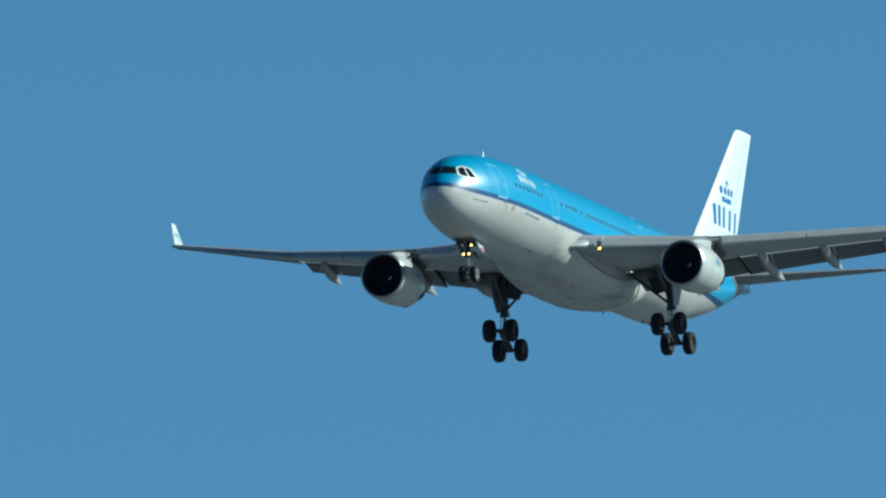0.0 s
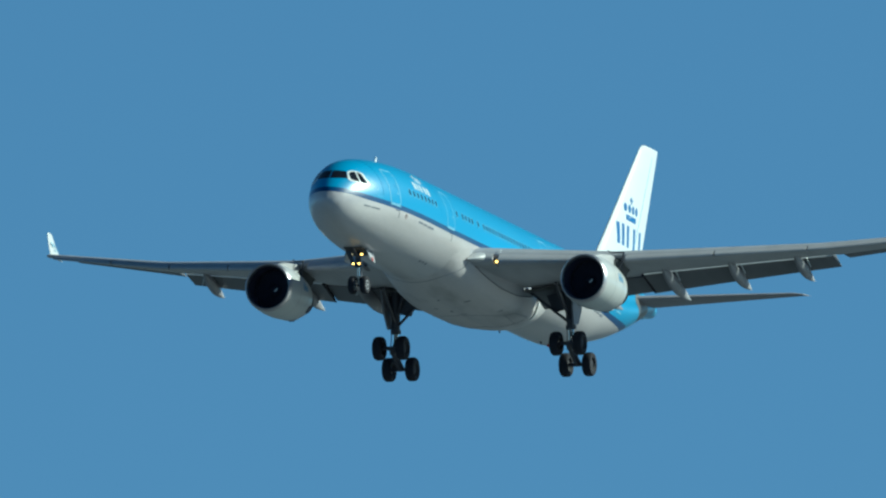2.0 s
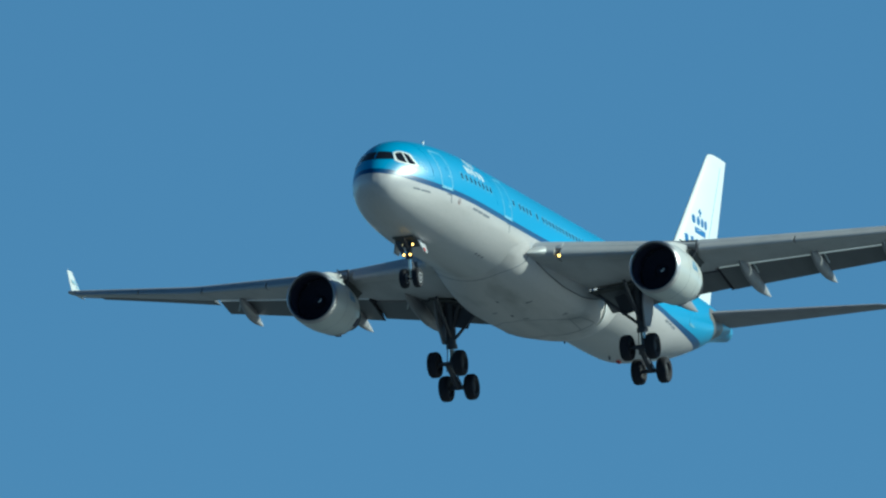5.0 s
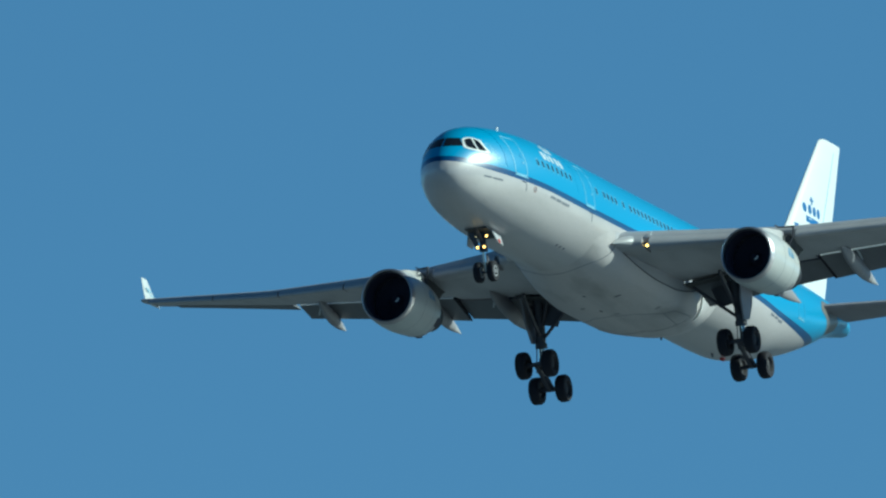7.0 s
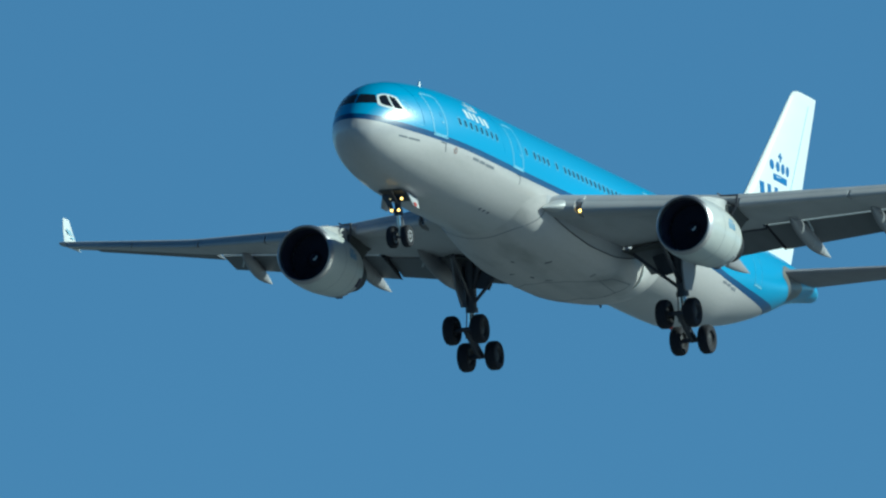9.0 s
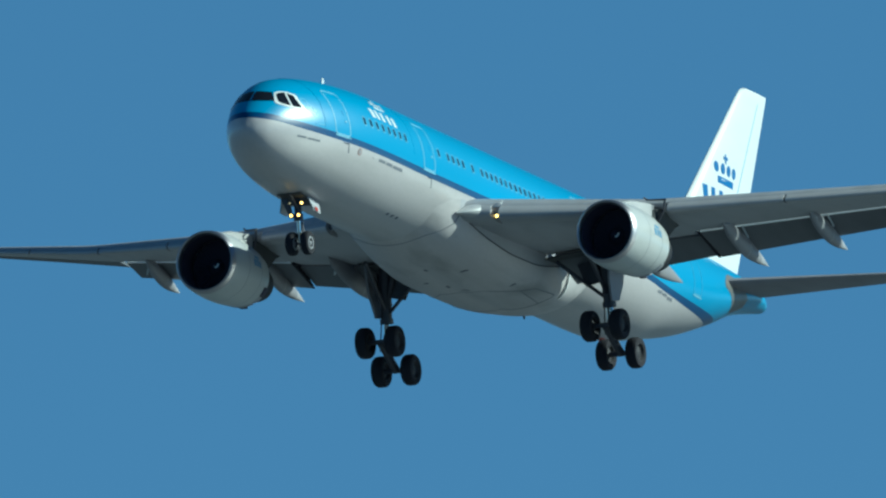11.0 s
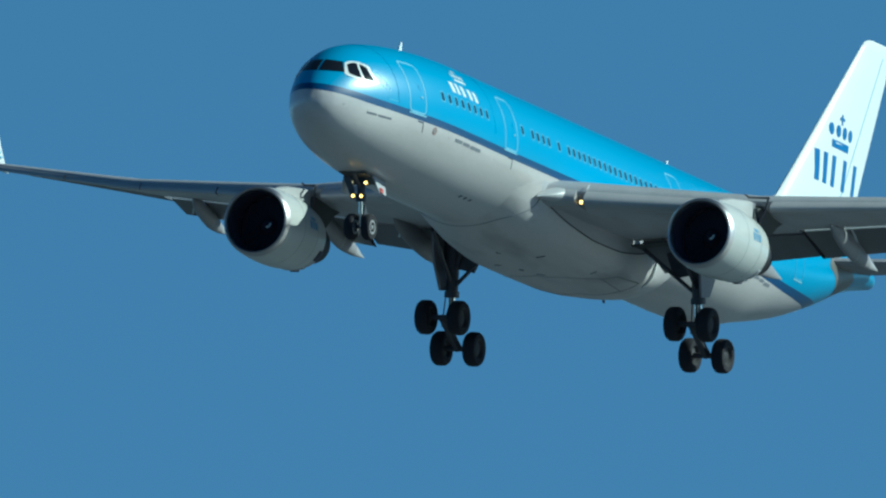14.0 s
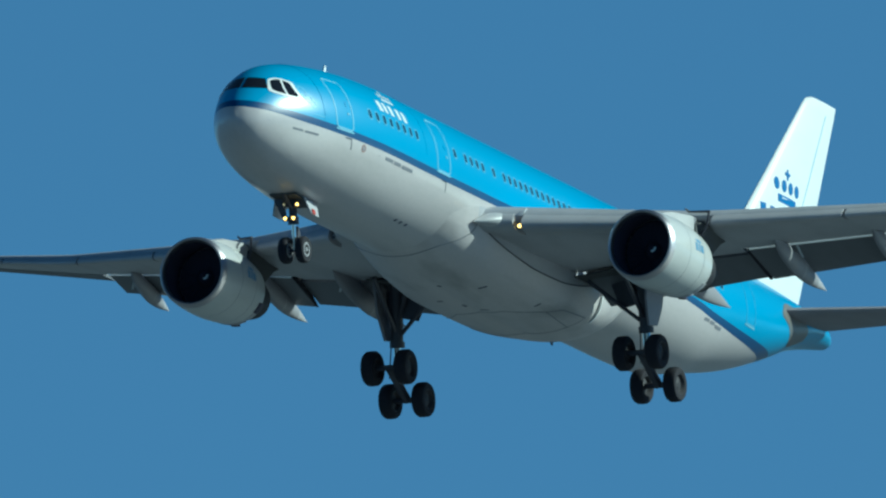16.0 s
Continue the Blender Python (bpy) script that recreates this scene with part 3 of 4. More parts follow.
    bm = tube(edge(9.62, 0.36, 0.10), edge(10.28, 0.30, 0.09), 0.04, 0.05, 10)
    tube(edge(9.62, 0.36, 0.10), edge(9.50, 0.46, 0.20), 0.05, 0.03, 10, bm)
    tube(edge(10.24, 0.30, 0.10), edge(10.18, 0.22, -0.40), 0.05, 0.05, 10, bm)
    tube(edge(10.18, 0.22, -0.40), edge(9.86, 0.05, -0.95), 0.05, 0.05, 10, bm)
    part("slat_gap_shade", bm, M_STRUT, e, "dark bars for the shade in the open slat end")
    b = -side   # vortex strake on the inner flank
    part("strake", slab([Vector((-(L + 1.5), side * 9.48 + b * 0.93, -1.84)), Vector((-(L + 2.3), side * 9.48 + b * 0.93, -1.83)), Vector((-(L + 2.3), side * 9.48 + b * 1.02, -1.68))], 0.03, (0, 0.6, -0.6 * b)), M_COWL, e)
    return e


for sd in (1, -1):
    build_engine(sd)


def build_tail():
    rings = []
    for z, le, te, th in ((2.2, 45.2, 55.0, 0.075), (2.75, 46.4, 55.25, 0.08), (3.4, 47.75, 55.5, 0.085), (5.0, 49.4, 56.05, 0.09), (8.0, 52.38, 57.15, 0.09), (10.6, 54.95, 58.12, 0.09),
                          (10.9, 55.30, 58.22, 0.085), (11.03, 55.75, 58.26, 0.05)):
        ring = []
        ts = [(1 - math.cos(math.pi * k / 10)) / 2 for k in range(11)]
        for f, seq in ((1, list(reversed(ts))), (-1, ts[1:])):
            for t in seq:
                ring.append(Vector((-(le + t * (te - le)), f * aero(t)[0] * th * (te - le), z)))
        rings.append(ring)
    fin = part("tail_fin", loft(rings), M_WHITE, aircraft, "white tail fin with blue emblem")
    for side in (1, -1):
        rings = []
        for u in (0.0, 0.25, 0.5, 0.75, 0.95, 1.0):
            y, z = 0.6 + 8.95 * u, 0.74 + 1.50 * u
            le, te = 47.7 + 8.7 * u + (0.35 if u == 1.0 else 0), 55.2 + 3.1 * u
            ring = []
            ts = [(1 - math.cos(math.pi * k / 10)) / 2 for k in range(11)]
            for f, seq in ((1, list(reversed(ts))), (-1, ts[1:])):
                for t in seq:
                    ring.append(Vector((-(le + t * (te - le)), side * y, z + (te - le) * (t * 0.085 + f * aero(t)[0] * (0.07 if u < 1 else 0.04)))))
            rings.append(ring)
        part("tailplane", loft(rings), M_DOOR, aircraft, "grey tailplane")
    return fin


tail_fin = build_tail()


def wheel(centre, radius, width, parent):
    h = width / 2
    prof = [(-h * 0.92, radius * 0.60), (-h, radius * 0.74), (-h * 0.93, radius * 0.90), (-h * 0.62, radius * 0.985), (0, radius), (h * 0.62, radius * 0.985), (h * 0.93, radius * 0.90), (h, radius * 0.74), (h * 0.92, radius * 0.60)]
    t = part("tyre", revolve(prof, centre, "y", 36), M_RUBBER, parent)
    rim = [(-h * 0.55, 0.02), (-h * 0.6, radius * 0.18), (-h * 0.5, radius * 0.25), (-h * 0.45, radius * 0.45), (-h * 0.9, radius * 0.58), (-h * 0.9, radius * 0.62), (h * 0.9, radius * 0.62), (h * 0.9, radius * 0.58), (h * 0.45, radius * 0.45), (h * 0.5, radius * 0.25), (h * 0.6, radius * 0.18), (h * 0.55, 0.02)]
    part("rim", revolve(rim, centre, "y", 24), M_RIM, parent)


def build_main_gear(side):
    y = side * 5.34
    fa, ra = Vector((-28.0, y, -5.08)), Vector((-29.78, y, -6.03))
    mid = (fa + ra) / 2
    topp = Vector((-28.1, side * 5.2, -1.5))
    knee = mid.lerp(topp, 0.36)
    g = part("main_gear", tube(knee, topp, 0.24, 0.28), M_STRUT, aircraft, "dark main gear leg with four wheels")
    part("oleo", tube(mid, knee, 0.15), M_CHROME, g, "bright oleo piston")
    part("collar", tube(mid.lerp(topp, 0.34), mid.lerp(topp, 0.40), 0.30), M_STRUT, g)
    part("bogie_beam", tube(fa, ra, 0.16), M_STRUT, g)
    part("side_brace", tube(mid.lerp(topp, 0.42), Vector((-27.6, side * 3.2, -2.2)), 0.08), M_STRUT, g)
    part("drag_brace", tube(mid.lerp(topp, 0.45), Vector((-26.0, side * 5.2, -1.9)), 0.09), M_STRUT, g)
    part("torque_link", slab([mid + Vector((-0.18, 0, 0.15)), mid + Vector((-0.62, 0, 0.75)), mid + Vector((-0.2, 0, 1.25)), mid + Vector((-0.12, 0, 0.7))], 0.22, (0, 1, 0)), M_STRUT, g)
    part("pitch_trimmer", tube(fa.lerp(mid, 0.35) + Vector((0, 0, 0.05)), mid.lerp(topp, 0.30), 0.06), M_STRUT, g)
    for ax in (fa, ra):
        part("axle", tube(ax + Vector((0, -0.75, 0)), ax + Vector((0, 0.75, 0)), 0.11), M_STRUT, g)
        for o in (-0.70, 0.70):
            wheel(ax + Vector((0, o, 0)), 0.69, 0.53, g)
        part("brake_rod", tube(ax + Vector((0.05, 0.35, -0.22)), mid + Vector((0, 0.35, -0.28)), 0.035), M_STRUT, g)
    # leg door hangs outboard of the strut
    part("leg_door", slab([(-27.3, side * 5.85, -1.4), (-29.0, side * 5.85, -1.4), (-29.1, side * 5.68, -3.1), (-28.9, side * 5.60, -3.85), (-28.1, side * 5.60, -3.98), (-27.5, side * 5.7, -3.0)], 0.09, (0, 1, 0.1)), M_DOOR, g, "grey leg door")
    part("brace_door", slab([(-28.35, side * 3.80, -2.05), (-28.35, side * 4.30, -3.22), (-28.3, side * 5.30, -3.02), (-28.25, side * 4.95, -1.95)], 0.08, (1, 0, 0)), M_STRUT, g, "dark door on the side brace")
    part("retraction_arm", tube(Vector((-27.7, side * 4.5, -1.65)), mid.lerp(topp, 0.5), 0.11, 0.09), M_STRUT, g)
    part("retraction_arm", tube(Vector((-28.6, side * 5.85, -1.6)), mid.lerp(topp, 0.45), 0.11, 0.09), M_STRUT, g)
    # rim of the wheel well; its white replaces the sunlight along the edge
    rim = [[fairing_point(29.5, 30 + 22 * k / 10, o * math.sin(math.pi * (k + 1) / 12)) + Vector((d, 0, 0)) for o, d in ((-0.03, 0.0), (0.11, 0.0), (0.11, -0.06), (-0.03, -0.06))] for k in range(11)]
    part("well_rim", loft([[Vector((p.x, side * p.y, p.z)) for p in r] for r in rim]), M_WHITE, g, "rim of the wheel well, painted white for the sun on it")
    # flat dark plate stands for the shaded opening of the wheel bay
    part("wheel_bay_shade", slab([(-26.8, side * 2.9, -2.20), (-29.7, side * 2.9, -2.10), (-29.6, side * 6.0, -1.66), (-27.0, side * 6.0, -1.72)], 0.06, (0, 0.1, 1)), M_BAY, g)
    for k in range(3):
        o = 0.14 * (k - 1)
        part("hose", tube(knee + Vector((0.26, o, 0.1)), mid + Vector((0.2, o * 2, 0.2)), 0.025, n=8), M_STRUT, g)


for sd in (1, -1):
    build_main_gear(sd)


def build_nose_gear():
    ax = Vector((-7.0, 0, -4.92))
    top = Vector((-6.55, 0, -2.5))
    knee = ax.lerp(top, 0.42)
    g = part("nose_gear", tube(knee, top, 0.15, 0.17), M_STRUT, aircraft, "dark nose gear leg with two wheels and lamps")
    part("oleo", tube(ax, knee, 0.085), M_CHROME, g, "bright oleo piston")
    part("steering_collar", tube(ax.lerp(top, 0.40), ax.lerp(top, 0.52), 0.21), M_STRUT, g)
    part("drag_brace", tube(ax.lerp(top, 0.6), Vector((-5.2, 0.0, -2.6)), 0.08), M_STRUT, g)
    part("torque_link", slab([ax + Vector((-0.1, 0, 0.12)), ax + Vector((-0.45, 0, 0.5)), ax + Vector((-0.1, 0, 0.95)), ax + Vector((-0.06, 0, 0.5))], 0.16, (0, 1, 0)), M_STRUT, g)
    part("axle", tube(ax + Vector((0, -0.36, 0)), ax + Vector((0, 0.36, 0)), 0.07), M_STRUT, g)
    for o in (-0.36, 0.36):
        wheel(ax + Vector((0, o, 0)), 0.52, 0.34, g)
        for r0, r1 in ((0.0, 0.09), (0.20, 0.28)):
            for face in (-1, 1):
                part("hub_ring", revolve([(face * 0.135, r0 + 0.005), (face * 0.162, r0 + 0.015), (face * 0.162, r1 - 0.01), (face * 0.135, r1)], ax + Vector((0, o, 0)), "y", 20), M_SLAT, g, "pale ring on the nose wheel hub")
    for o in (-1, 1):
        part("bay_door", slab([(-6.35, o * 0.60, -2.98), (-7.55, o * 0.60, -3.06), (-7.35, o * 0.80, -3.62), (-6.65, o * 0.80, -3.60)], 0.05, (0, 1, 0.3 * o)), M_WING, g, "grey bay door with a red mark")
        part("red_mark", slab([(-6.72, o * 0.80, -3.40), (-7.0, o * 0.80, -3.40), (-7.0, o * 0.835, -3.58), (-6.74, o * 0.835, -3.58)], 0.03, (0, 1, 0.3 * o)), M_RED, g)
    # hull is not cut: a dark plate paints the shade of the open bay
    part("nose_bay_shade", slab([(-5.7, 0.56, -2.97), (-7.75, 0.56, -3.09), (-7.75, -0.56, -3.09), (-5.7, -0.56, -2.97)], 0.05, (0, 0, 1)), M_BAY, g)
    part("leg_plate", slab([(-6.3, -0.62, -3.05), (-6.3, -0.30, -3.05), (-6.42, -0.12, -3.62), (-6.42, -0.30, -3.75)], 0.05, (1, 0, 0)), M_STRUT, g)
    for o, z, lit in ((0.34, -3.27, 1), (-0.26, -3.27, 0), (0.20, -3.80, 1), (-0.15, -3.80, 1)):
        part("lamp_housing", tube((-6.36, o, z), (-6.55, o, z), 0.12, 0.07), M_STRUT, g)
        part("lamp", tube((-6.335, o, z), (-6.355, o, z), 0.062), M_LAMP if lit else M_LAMP_DIM, g, "lit landing lamp" if lit else "dim taxi lamp")
    part("lamp_bar", tube((-6.5, -0.32, -3.28), (-6.5, 0.34, -3.28), 0.05), M_STRUT, g)
    part("lamp_bar", tube((-6.5, -0.22, -3.80), (-6.5, 0.24, -3.80), 0.05), M_STRUT, g)


build_nose_gear()

for sd in (1, -1):
    h = part("wing_lamp", tube((-19.32, sd * 3.93, -1.72), (-20.0, sd * 3.90, -1.50), 0.10, 0.13), M_SLAT, aircraft)
    part("lens", tube((-19.28, sd * 3.935, -1.725), (-19.31, sd * 3.935, -1.72), 0.07), M_LAMP if sd > 0 else M_STRUT, h, "lit landing lamp in the wing root" if sd > 0 else "unlit landing lamp")
    part("slat_edge_strip", tube(wing_point(4.14, 0.02, 1, sd) + Vector((0.16, 0, 0.03)), wing_point(4.14, 0.004, 1, sd) + Vector((0.22, 0, -0.05)), 0.018, 0.018, 8), M_WHITE, aircraft)
# where the wing's lower skin meets the belly fairing: station, degrees below the horizontal
ROOT_SEAM = [(18.2, 27.0), (18.99, 30.6), (20.67, 35.1), (21.98, 37.0), (23.29, 38.1), (25.52, 37.9), (27.4, 35.2), (28.4, 32.5)]


def build_root_seam(side):
    stations = [18.2 + 10.2 * k / 48 for k in range(49)]
    mirrored = lambda p: Vector((p.x, side * p.y, p.z))
    skin = [[mirrored(fairing_point(st, 14 + (spline(ROOT_SEAM, st)[0] - 14) * j / 8, 0.008)) for j in range(9)] for st in stations]
    part("root_fillet", loft(skin, False, loop=False), M_WING, aircraft, "grey fillet between wing and belly")
    bm = bmesh.new()
    line = [mirrored(fairing_point(st, spline(ROOT_SEAM, st)[0], 0.012)) for st in stations]
    for p, q in zip(line, line[1:]):
        tube(p, q, 0.03, 0.03, 6, bm)
    part("root_seam", bm, M_STRUT, aircraft, "dark rubber seal under the wing root")


for sd in (1, -1):
    build_root_seam(sd)


# ---- ground ----
def build_ground():
    bm = bmesh.new()
    n, rings = 96, []
    c = bm.verts.new((0, 0, 0))
    prev = None
    for r in (40, 200, 800, 3000, 12000, 40000):
        ring = [bm.verts.new((r * math.cos(k * math.tau / n), r * math.sin(k * math.tau / n), 0)) for k in range(n)]
        for k in range(n):
            j = (k + 1) % n
            if prev is None:
                bm.faces.new((c, ring[k], ring[j]))
            else:
                bm.faces.new((prev[k], ring[k], ring[j], prev[j]))
        prev = ring
    me = bpy.data.meshes.new("ground")
    bm.to_mesh(me)
    bm.free()
    me.materials.append(ground_paint())
    tagged(new("ground", me), "flat unseen ground below the approach, blue-grey and glossy for bounce light", "ground", kind="structure")


build_ground()


# ---- details on the hull ----
def hull_front(y, z, out=0.0):
    """A point on the nose by its distance from the centre line and its height."""
    def station(yy, zz):
        lo, hi = 0.71, 11.0
        for _ in range(40):
            m = (lo + hi) / 2
            w, top, bottom, mid = section(m)
            if bottom < zz < top and hull_y(m, zz) > abs(yy):
                hi = m
            else:
                lo = m
        return hi
    e = 0.02
    s = station(y, z)
    fy = (station(y + e, z) - station(y - e, z)) / (2 * e)
    fz = (station(y, z + e) - station(y, z - e)) / (2 * e)
    nrm = Vector((1.0, fy, fz)).normalized()
    return Vector((-s, y, z)) + nrm * out


def refine(outline, n=4):
    out = []
    for i, (a, b) in enumerate(outline):
        c, d = outline[(i + 1) % len(outline)]
        out += [(a + (c - a) * k / n, b + (d - b) * k / n) for k in range(n)]
    return out


def front_patch(outline, side, out, thick=0.02):
    bm = bmesh.new()
    pts = refine(outline)
    hi = [bm.verts.new(hull_front(side * y, z, out)) for y, z in pts]
    lo = [bm.verts.new(hull_front(side * y, z, out - thick)) for y, z in pts]
    n = len(pts)
    cy, cz = sum(p[0] for p in pts) / n, sum(p[1] for p in pts) / n
    ring = hi
    for u in (0.75, 0.5, 0.25):
        nxt = [bm.verts.new(hull_front(side * (cy + (y - cy) * u), cz + (z - cz) * u, out)) for y, z in pts]
        for i in range(n):
            j = (i + 1) % n
            bm.faces.new((ring[i], ring[j], nxt[j], nxt[i]))
        ring = nxt
    mid = bm.verts.new(hull_front(side * cy, cz, out))
    for i in range(n):
        j = (i + 1) % n
        bm.faces.new((ring[i], ring[j], mid))
        bm.faces.new((hi[i], hi[j], lo[j], lo[i]))
    return bm


for sd in (1, -1):
    part("windshield", front_patch([(0.045, 0.35), (0.045, 0.86), (0.68, 0.83), (0.90, 0.38), (0.50, 0.35)], sd, 0.012), M_GLASS, fuselage, "dark cockpit windshield")
    part("cockpit_window_frame", front_patch([(0.75, 0.80), (0.82, 0.88), (0.92, 0.92), (1.08, 0.92), (1.33, 0.84), (1.39, 0.79), (1.77, 0.20), (1.73, 0.15), (1.45, 0.15), (1.10, 0.22), (0.98, 0.27), (0.92, 0.34)], sd, 0.014), M_WHITE, fuselage, "white frame round the side cockpit windows")
    part("cockpit_window", front_patch([(0.85, 0.72), (0.90, 0.80), (0.97, 0.84), (1.06, 0.84), (1.40, 0.25), (1.16, 0.30), (1.04, 0.36), (0.99, 0.44)], sd, 0.024), M_GLASS, fuselage)
    part("cockpit_window", front_patch([(1.12, 0.84), (1.29, 0.77), (1.34, 0.73), (1.66, 0.27), (1.63, 0.23), (1.46, 0.24)], sd, 0.024), M_GLASS, fuselage)

PLATE = [(48.6, 0.62, 0.80), (49.2, 0.42, 1.25), (49.7, 0.05, 1.36), (50.2, -0.22, 1.36), (50.9, -0.05, 1.28), (52.3, 0.40, 0.80)]
WINDOWS = [8.02 + 0.587 * k for k in range(8)] + [15.74, 16.78, 17.33, 17.89, 18.44, 19.47] + [20.49 + 0.528 * k for k in range(20)] + [33.1 + 0.533 * k for k in range(17)]
for sd in (1, -1):
    for s0, s1, z1 in ((5.39, 6.55, 1.43), (13.93, 15.12, 1.50), (31.25, 32.3, 1.46), (44.15, 45.15, 1.30)):
        part("cabin_door", band(rounded(s0, s1, -0.50, z1, 0.16), sd, 0.058 if s0 < 40 else 0.035, 0.008), M_TRIM if s0 < 40 else M_TRIM2, fuselage, "cabin door with pale outline")
        part("door_sill", patch([(s0 - 0.05, -0.60), (s1 + 0.05, -0.60), (s1 + 0.05, -0.54), (s0 - 0.05, -0.54)], sd, 0.02), M_TRIM, fuselage)
        if s0 > 40:
            continue
        cs, cz = s0 + 0.72 * (s1 - s0), 0.52
        part("door_window", patch(rounded(cs - 0.09, cs + 0.09, cz - 0.12, cz + 0.12, 0.06, split=2), sd, 0.008), M_JOINT, fuselage)
        part("door_handle", patch([(cs - 0.05, 0.10), (cs + 0.12, 0.10), (cs + 0.12, 0.17), (cs - 0.05, 0.17)], sd, 0.02), M_TRIM, fuselage)
    for s in WINDOWS:
        part("window_surround", patch(rounded(s - 0.165, s + 0.165, 0.49 - 0.225, 0.49 + 0.225, 0.13, split=3), sd, 0.006), M_TRIM2, fuselage)
        part("cabin_window", patch(rounded(s - 0.115, s + 0.115, 0.49 - 0.17, 0.49 + 0.17, 0.10, split=3), sd, 0.011), M_PANE, fuselage)
    # white airline title as plain blocks, with the emblem over it
    for s0, s1, z0, z1 in ((9.1, 9.42, 0.86, 1.28), (9.62, 9.85, 0.86, 1.28), (10.1, 10.36, 0.84, 1.26), (10.72, 10.98, 0.82, 1.24), (11.22, 11.5, 0.80, 1.22)):
        part("title_block", patch(refine([(s0, z0), (s1, z0), (s1 - 0.03, z1), (s0 - 0.03, z1)], 3), sd, 0.007), M_WHITE, fuselage)
    part("emblem_bar", patch(refine([(9.95, 1.43), (10.95, 1.43), (10.95, 1.52), (9.95, 1.52)], 3), sd, 0.007), M_WHITE, fuselage)
    for k in range(4):
        c = 10.0 + 0.3 * k
        part("emblem_dot", patch([(c + 0.1 * math.cos(a), 1.66 + 0.09 * math.sin(a)) for a in [j * math.tau / 10 for j in range(10)]], sd, 0.007), M_WHITE, fuselage)
    part("emblem_cross", patch(refine([(10.36, 1.79), (10.54, 1.79), (10.54, 1.90), (10.36, 1.90)], 2), sd, 0.007), M_WHITE, fuselage)
    # faint emblem and a short line behind the cockpit windows
    for cs, cz, cr in ((3.55, 0.52, 0.20), (3.80, 0.30, 0.17), (4.02, 0.12, 0.13)):
        part("faint_emblem", band([(cs + cr * math.cos(a), cz + cr * math.sin(a)) for a in [j * math.tau / 14 for j in range(14)]], sd, 0.07, 0.006), M_FAINT, fuselage)
    part("lettering_bar", patch(refine([(3.95, -0.34), (4.6, -0.34), (4.6, -0.29), (3.95, -0.29)], 3), sd, 0.006), M_FAINT, fuselage)
    # small lines of unreadable lettering
    for s0, s1, z, h in ((9.3, 9.95, -1.01, 0.13), (10.06, 10.66, -1.02, 0.13), (10.78, 11.74, -1.04, 0.13), (40.06, 40.55, -1.17, 0.13), (40.65, 41.1, -1.20, 0.13), (41.2, 41.85, -1.26, 0.13),
                         (2.85, 3.4, -1.05, 0.09), (3.5, 4.3, -1.06, 0.09)):
        part("lettering_bar", patch(refine([(s0, z - h / 2), (s1, z - h / 2), (s1, z + h / 2), (s0, z + h / 2)], 3), sd, 0.006), M_LETTER, fuselage)
    for s in (6.25, 14.62):
        part("door_arrow", patch(refine([(s - 0.2, -0.80), (s + 0.26, -0.80), (s + 0.26, -0.85), (s - 0.2, -0.85)], 2), sd, 0.006), M_NAVY, fuselage)
        part("door_arrow", patch(refine([(s + 0.21, -0.85), (s + 0.26, -0.85), (s + 0.36, -1.20), (s + 0.31, -1.20)], 2), sd, 0.006), M_NAVY, fuselage)
    part("static_port", band([(7.47 + 0.13 * math.cos(a), -0.98 + 0.13 * math.sin(a)) for a in [j * math.tau / 14 for j in range(14)]], sd, 0.05, 0.008), M_RUST, fuselage)
    part("static_disc", patch([(7.47 + 0.08 * math.cos(a), -0.98 + 0.08 * math.sin(a)) for a in [j * math.tau / 12 for j in range(12)]], sd, 0.008), M_METAL, fuselage)
    for ps, pz, pr in ((2.55, -1.55, 0.045), (1.75, -0.92, 0.05), (8.75, -1.02, 0.06), (5.0, -1.9, 0.03), (3.4, -2.0, 0.03)):
        part("probe", patch([(ps + pr * 0.7 * math.cos(a), pz + pr * 0.5 * math.sin(a)) for a in [j * math.tau / 10 for j in range(10)]], sd, 0.012), M_METAL, fuselage)
    for k in range(3):
        s = 12.75 + 0.48 * k
        part("drain_slot", patch([(s, -2.62), (s + 0.16, -2.62), (s + 0.12, -2.70), (s - 0.04, -2.70)], sd, 0.008), M_NAVY, fuselage)
    # bare metal plate round the tailplane root
    rows = []
    for k in range(15):
        s = 48.6 + 3.7 * k / 14
        lo, hi = spline(PLATE, s)
        rows.append([hull_point(s, lo + (hi - lo) * j / 8, sd, 0.014) for j in range(9)])
    part("tailplane_plate", loft(rows, False, loop=False), M_TAILMETAL, fuselage, "bare metal plate round the tailplane root")

for s, z, h, c in ((9.1, 2.44, 0.36, 0.30), (36.3, 2.47, 0.34, 0.30)):
    part("blade_antenna", slab([(-s, 0, z), (-s - c, 0, z), (-s - c * 0.85, 0, z + h), (-s - c * 0.45, 0, z + h)], 0.05, (0, 1, 0)), M_WHITE, fuselage, "white blade antenna")
for s, y, z, h, c in ((31.6, -0.1, -3.62, 0.12, 0.2), (38.5, 0.0, -3.12, 0.20, 0.3)):
    part("blade_antenna", slab([(-s, y, z), (-s - c, y, z), (-s - c * 0.85, y, z - h), (-s - c * 0.45, y, z - h)], 0.05, (0, 1, 0)), M_STRUT, fuselage)
part("beacon", revolve([(39.9, 0.02), (39.95, 0.1), (40.1, 0.12), (40.25, 0.1), (40.3, 0.02)], (0, 0, -3.14), n=12), M_RED, fuselage, "red belly beacon")
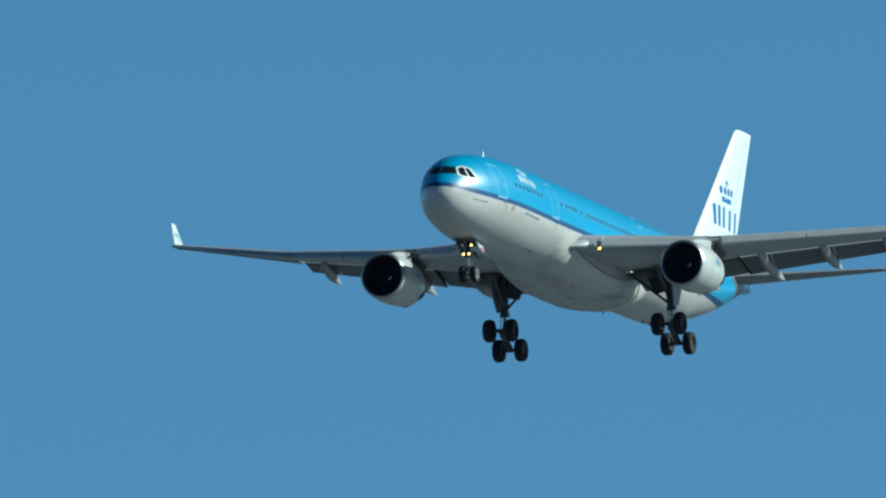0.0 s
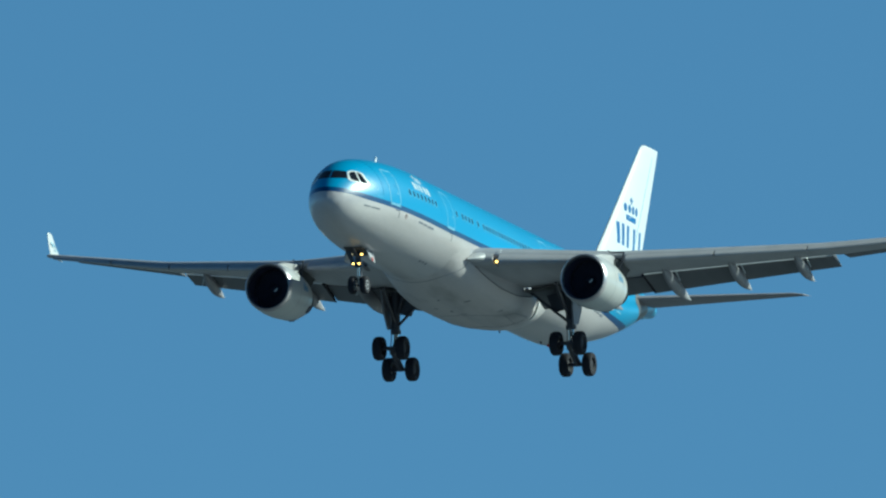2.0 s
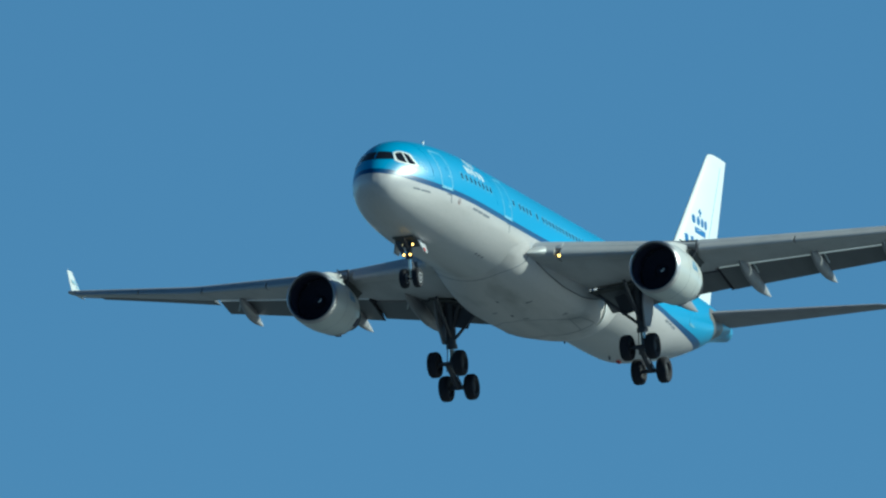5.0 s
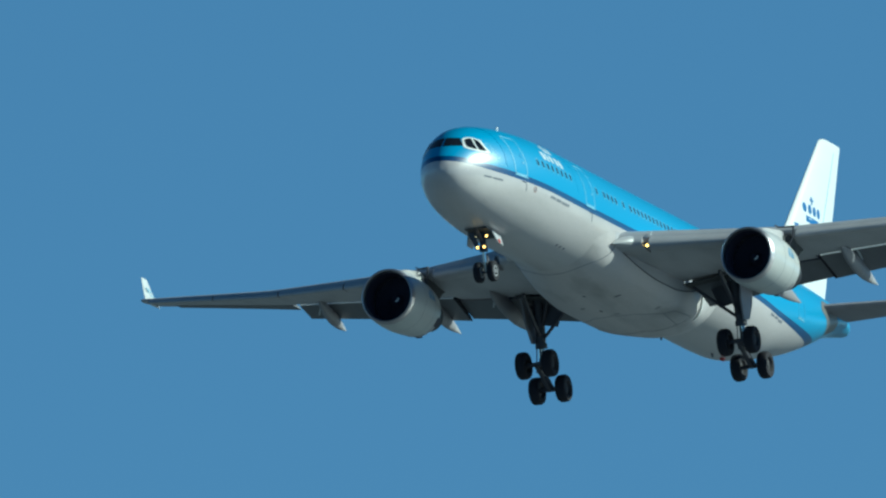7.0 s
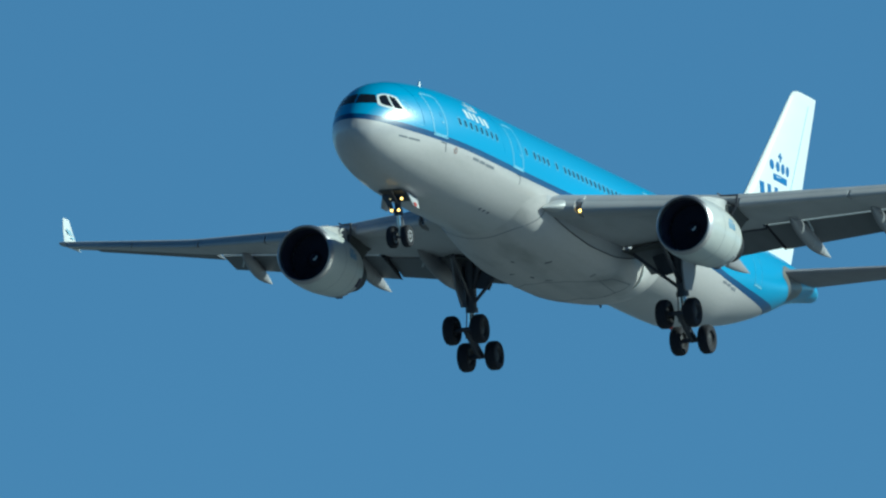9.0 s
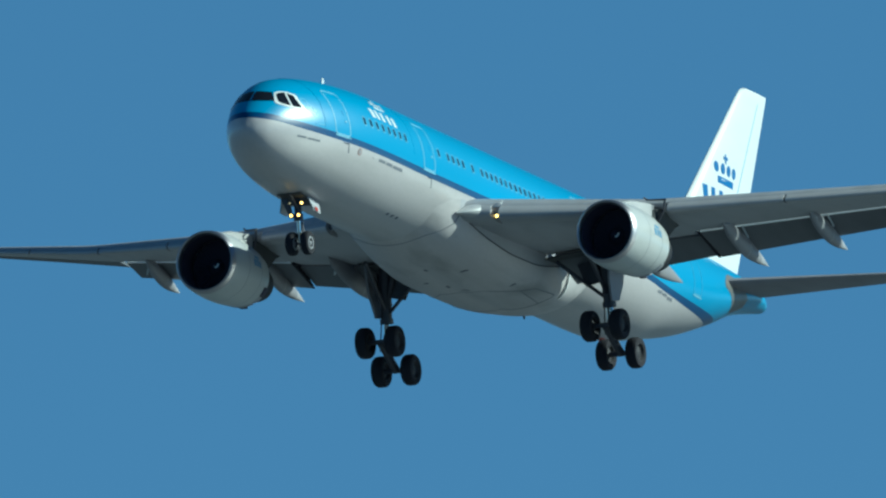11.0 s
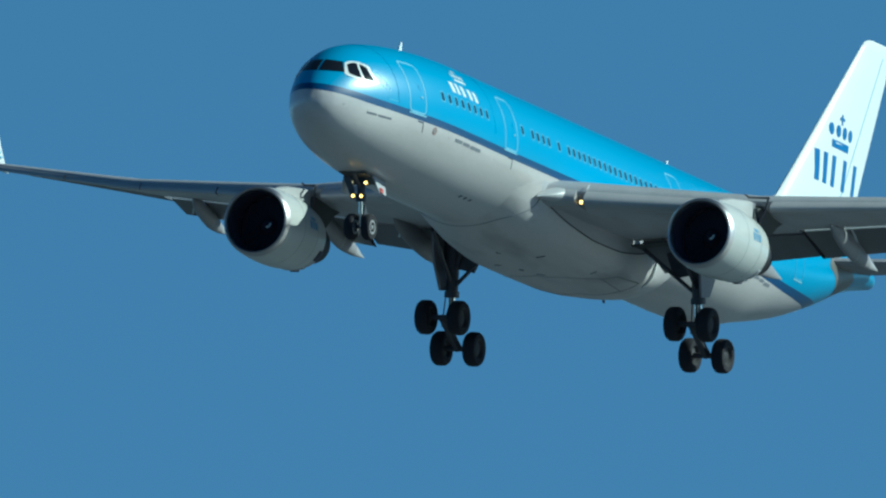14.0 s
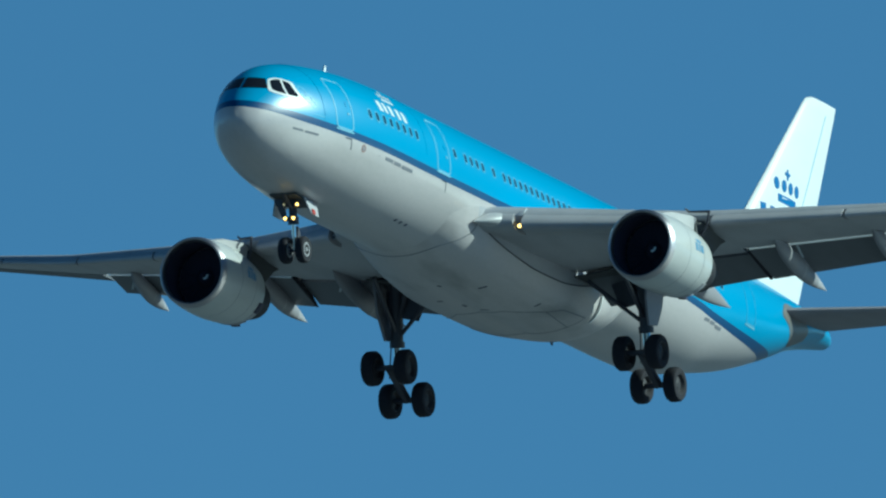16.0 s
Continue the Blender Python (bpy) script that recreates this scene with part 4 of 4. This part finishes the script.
# slots and panel lines under the belly fairing: station and angle at either end, width
def fairing_mark(s0, g0, s1, g1, width):
    n, rings = 8, []
    for k in range(n + 1):
        u = k / n
        st, g = s0 + (s1 - s0) * u, g0 + (g1 - g0) * u
        along = Vector((s1 - s0, radians(g1 - g0) * 3.4)).normalized()
        ds, dg = -along.y * width / 2, math.degrees(along.x * width / 2 / 3.4)
        rings.append([fairing_point(st + a * ds, g + a * dg, h) for a, h in ((-1, -0.03), (-1, 0.014), (1, 0.014), (1, -0.03))])
    return loft(rings)


for s0, g0, s1, g1, w in ((20.42, 89.4, 20.58, 88.0, 0.12), (21.35, 68.0, 21.42, 62.5, 0.09), (24.05, 86.0, 24.1, 80.5, 0.07), (22.4, 100.0, 22.45, 104.0, 0.07),
                          (25.1, 58.0, 25.15, 54.0, 0.06), (23.2, 92.0, 23.5, 91.5, 0.08)):
    part("belly_vent", fairing_mark(s0, g0, s1, g1, w), M_NAVY, fairing, "dark vent slot in the belly")
for s0, g0, s1, g1 in ((24.6, 74.0, 26.9, 51.5), (26.9, 51.5, 28.9, 50.0), (24.6, 74.0, 24.6, 106.0), (24.6, 106.0, 26.9, 128.5), (26.3, 58.0, 28.9, 62.0), (28.9, 50.0, 28.9, 90.0), (28.9, 90.0, 28.9, 130.0)):
    part("panel_line", fairing_mark(s0, g0, s1, g1, 0.028), M_LETTER, fairing)

# ---- emblem on the fin, as plain bars and dots on both faces ----
FIN_ROWS = [(2.75, 46.4, 55.25), (3.4, 47.75, 55.5), (5.0, 49.4, 56.05), (8.0, 52.38, 57.15), (10.6, 54.95, 58.12)]


def fin_point(s, z, side, out):
    le, te = spline(FIN_ROWS, z)
    t = min(0.999, max(0.001, (s - le) / (te - le)))
    return Vector((-s, side * (aero(t)[0] * 0.09 * (te - le) + out), z))


def fin_patch(outline, side, out=0.012, thick=0.02):
    bm = bmesh.new()
    hi = [bm.verts.new(fin_point(s, z, side, out)) for s, z in outline]
    lo = [bm.verts.new(fin_point(s, z, side, out - thick)) for s, z in outline]
    bm.faces.new(hi)
    for i in range(len(hi)):
        j = (i + 1) % len(hi)
        bm.faces.new((hi[i], hi[j], lo[j], lo[i]))
    return bm


for sd in (1, -1):
    for s0, s1, z0, z1 in ((50.70, 51.15, 4.55, 5.80), (51.55, 51.95, 4.55, 5.80), (52.45, 52.85, 4.55, 5.80), (53.72, 54.12, 4.55, 5.80), (54.98, 55.38, 4.55, 5.80)):
        part("emblem_bar", fin_patch(refine([(s0, z0), (s1, z0), (s1, z1), (s0, z1)], 3), sd), M_LOGO, tail_fin)
    part("emblem_bar", fin_patch(refine([(52.3, 6.13), (54.12, 6.13), (54.12, 6.44), (52.3, 6.44)], 4), sd), M_LOGO, tail_fin)
    for s in (52.2, 52.9, 53.56, 54.2):
        part("emblem_dot", fin_patch([(s + 0.23 * math.cos(a), 6.84 + 0.25 * math.sin(a)) for a in [j * math.tau / 14 for j in range(14)]], sd), M_LOGO, tail_fin)
    part("emblem_cross", fin_patch(refine([(53.16, 7.12), (53.30, 7.12), (53.30, 7.55), (53.16, 7.55)], 2), sd), M_LOGO, tail_fin)
    part("emblem_cross", fin_patch(refine([(53.0, 7.30), (53.46, 7.30), (53.46, 7.42), (53.0, 7.42)], 2), sd, 0.016), M_LOGO, tail_fin)
    # rudder hinge line
    part("rudder_gap", fin_patch([(53.25, 3.3), (53.30, 3.3), (57.12, 10.5), (57.07, 10.5)], sd, 0.008), M_TRIM, tail_fin)

# section joints of the forward hull, a fine raised line over the top
for s in (4.62, 12.9):
    rings = []
    for k in range(37):
        a = radians(4 + 172 * k / 36)
        w, top, bottom, mid = section(s)
        c = Vector((-s, w * math.cos(a), mid + (top - mid) * math.sin(a)))
        n = Vector((0, math.cos(a), math.sin(a)))
        rings.append([c + n * h + Vector((o, 0, 0)) for o, h in ((0.018, -0.02), (0.018, 0.006), (-0.018, 0.006), (-0.018, -0.02))])
    part("hull_joint", loft(rings), M_JOINT, fuselage)


# ---- what moves ----
def motions():
    walk(aircraft, [(t, pose(x, y, z, bank, pitch, heading)) for t, x, y, z, bank, pitch, heading in FLIGHT_ROWS])
    # the starboard wing flexes about its pylon in rough air
    root = (-24.0, -9.5, -1.2)
    walk(wings[-1], [(t, pose(*root, flex) @ pose(*(-v for v in root))) for t, flex in WING_FLEX])


motions()
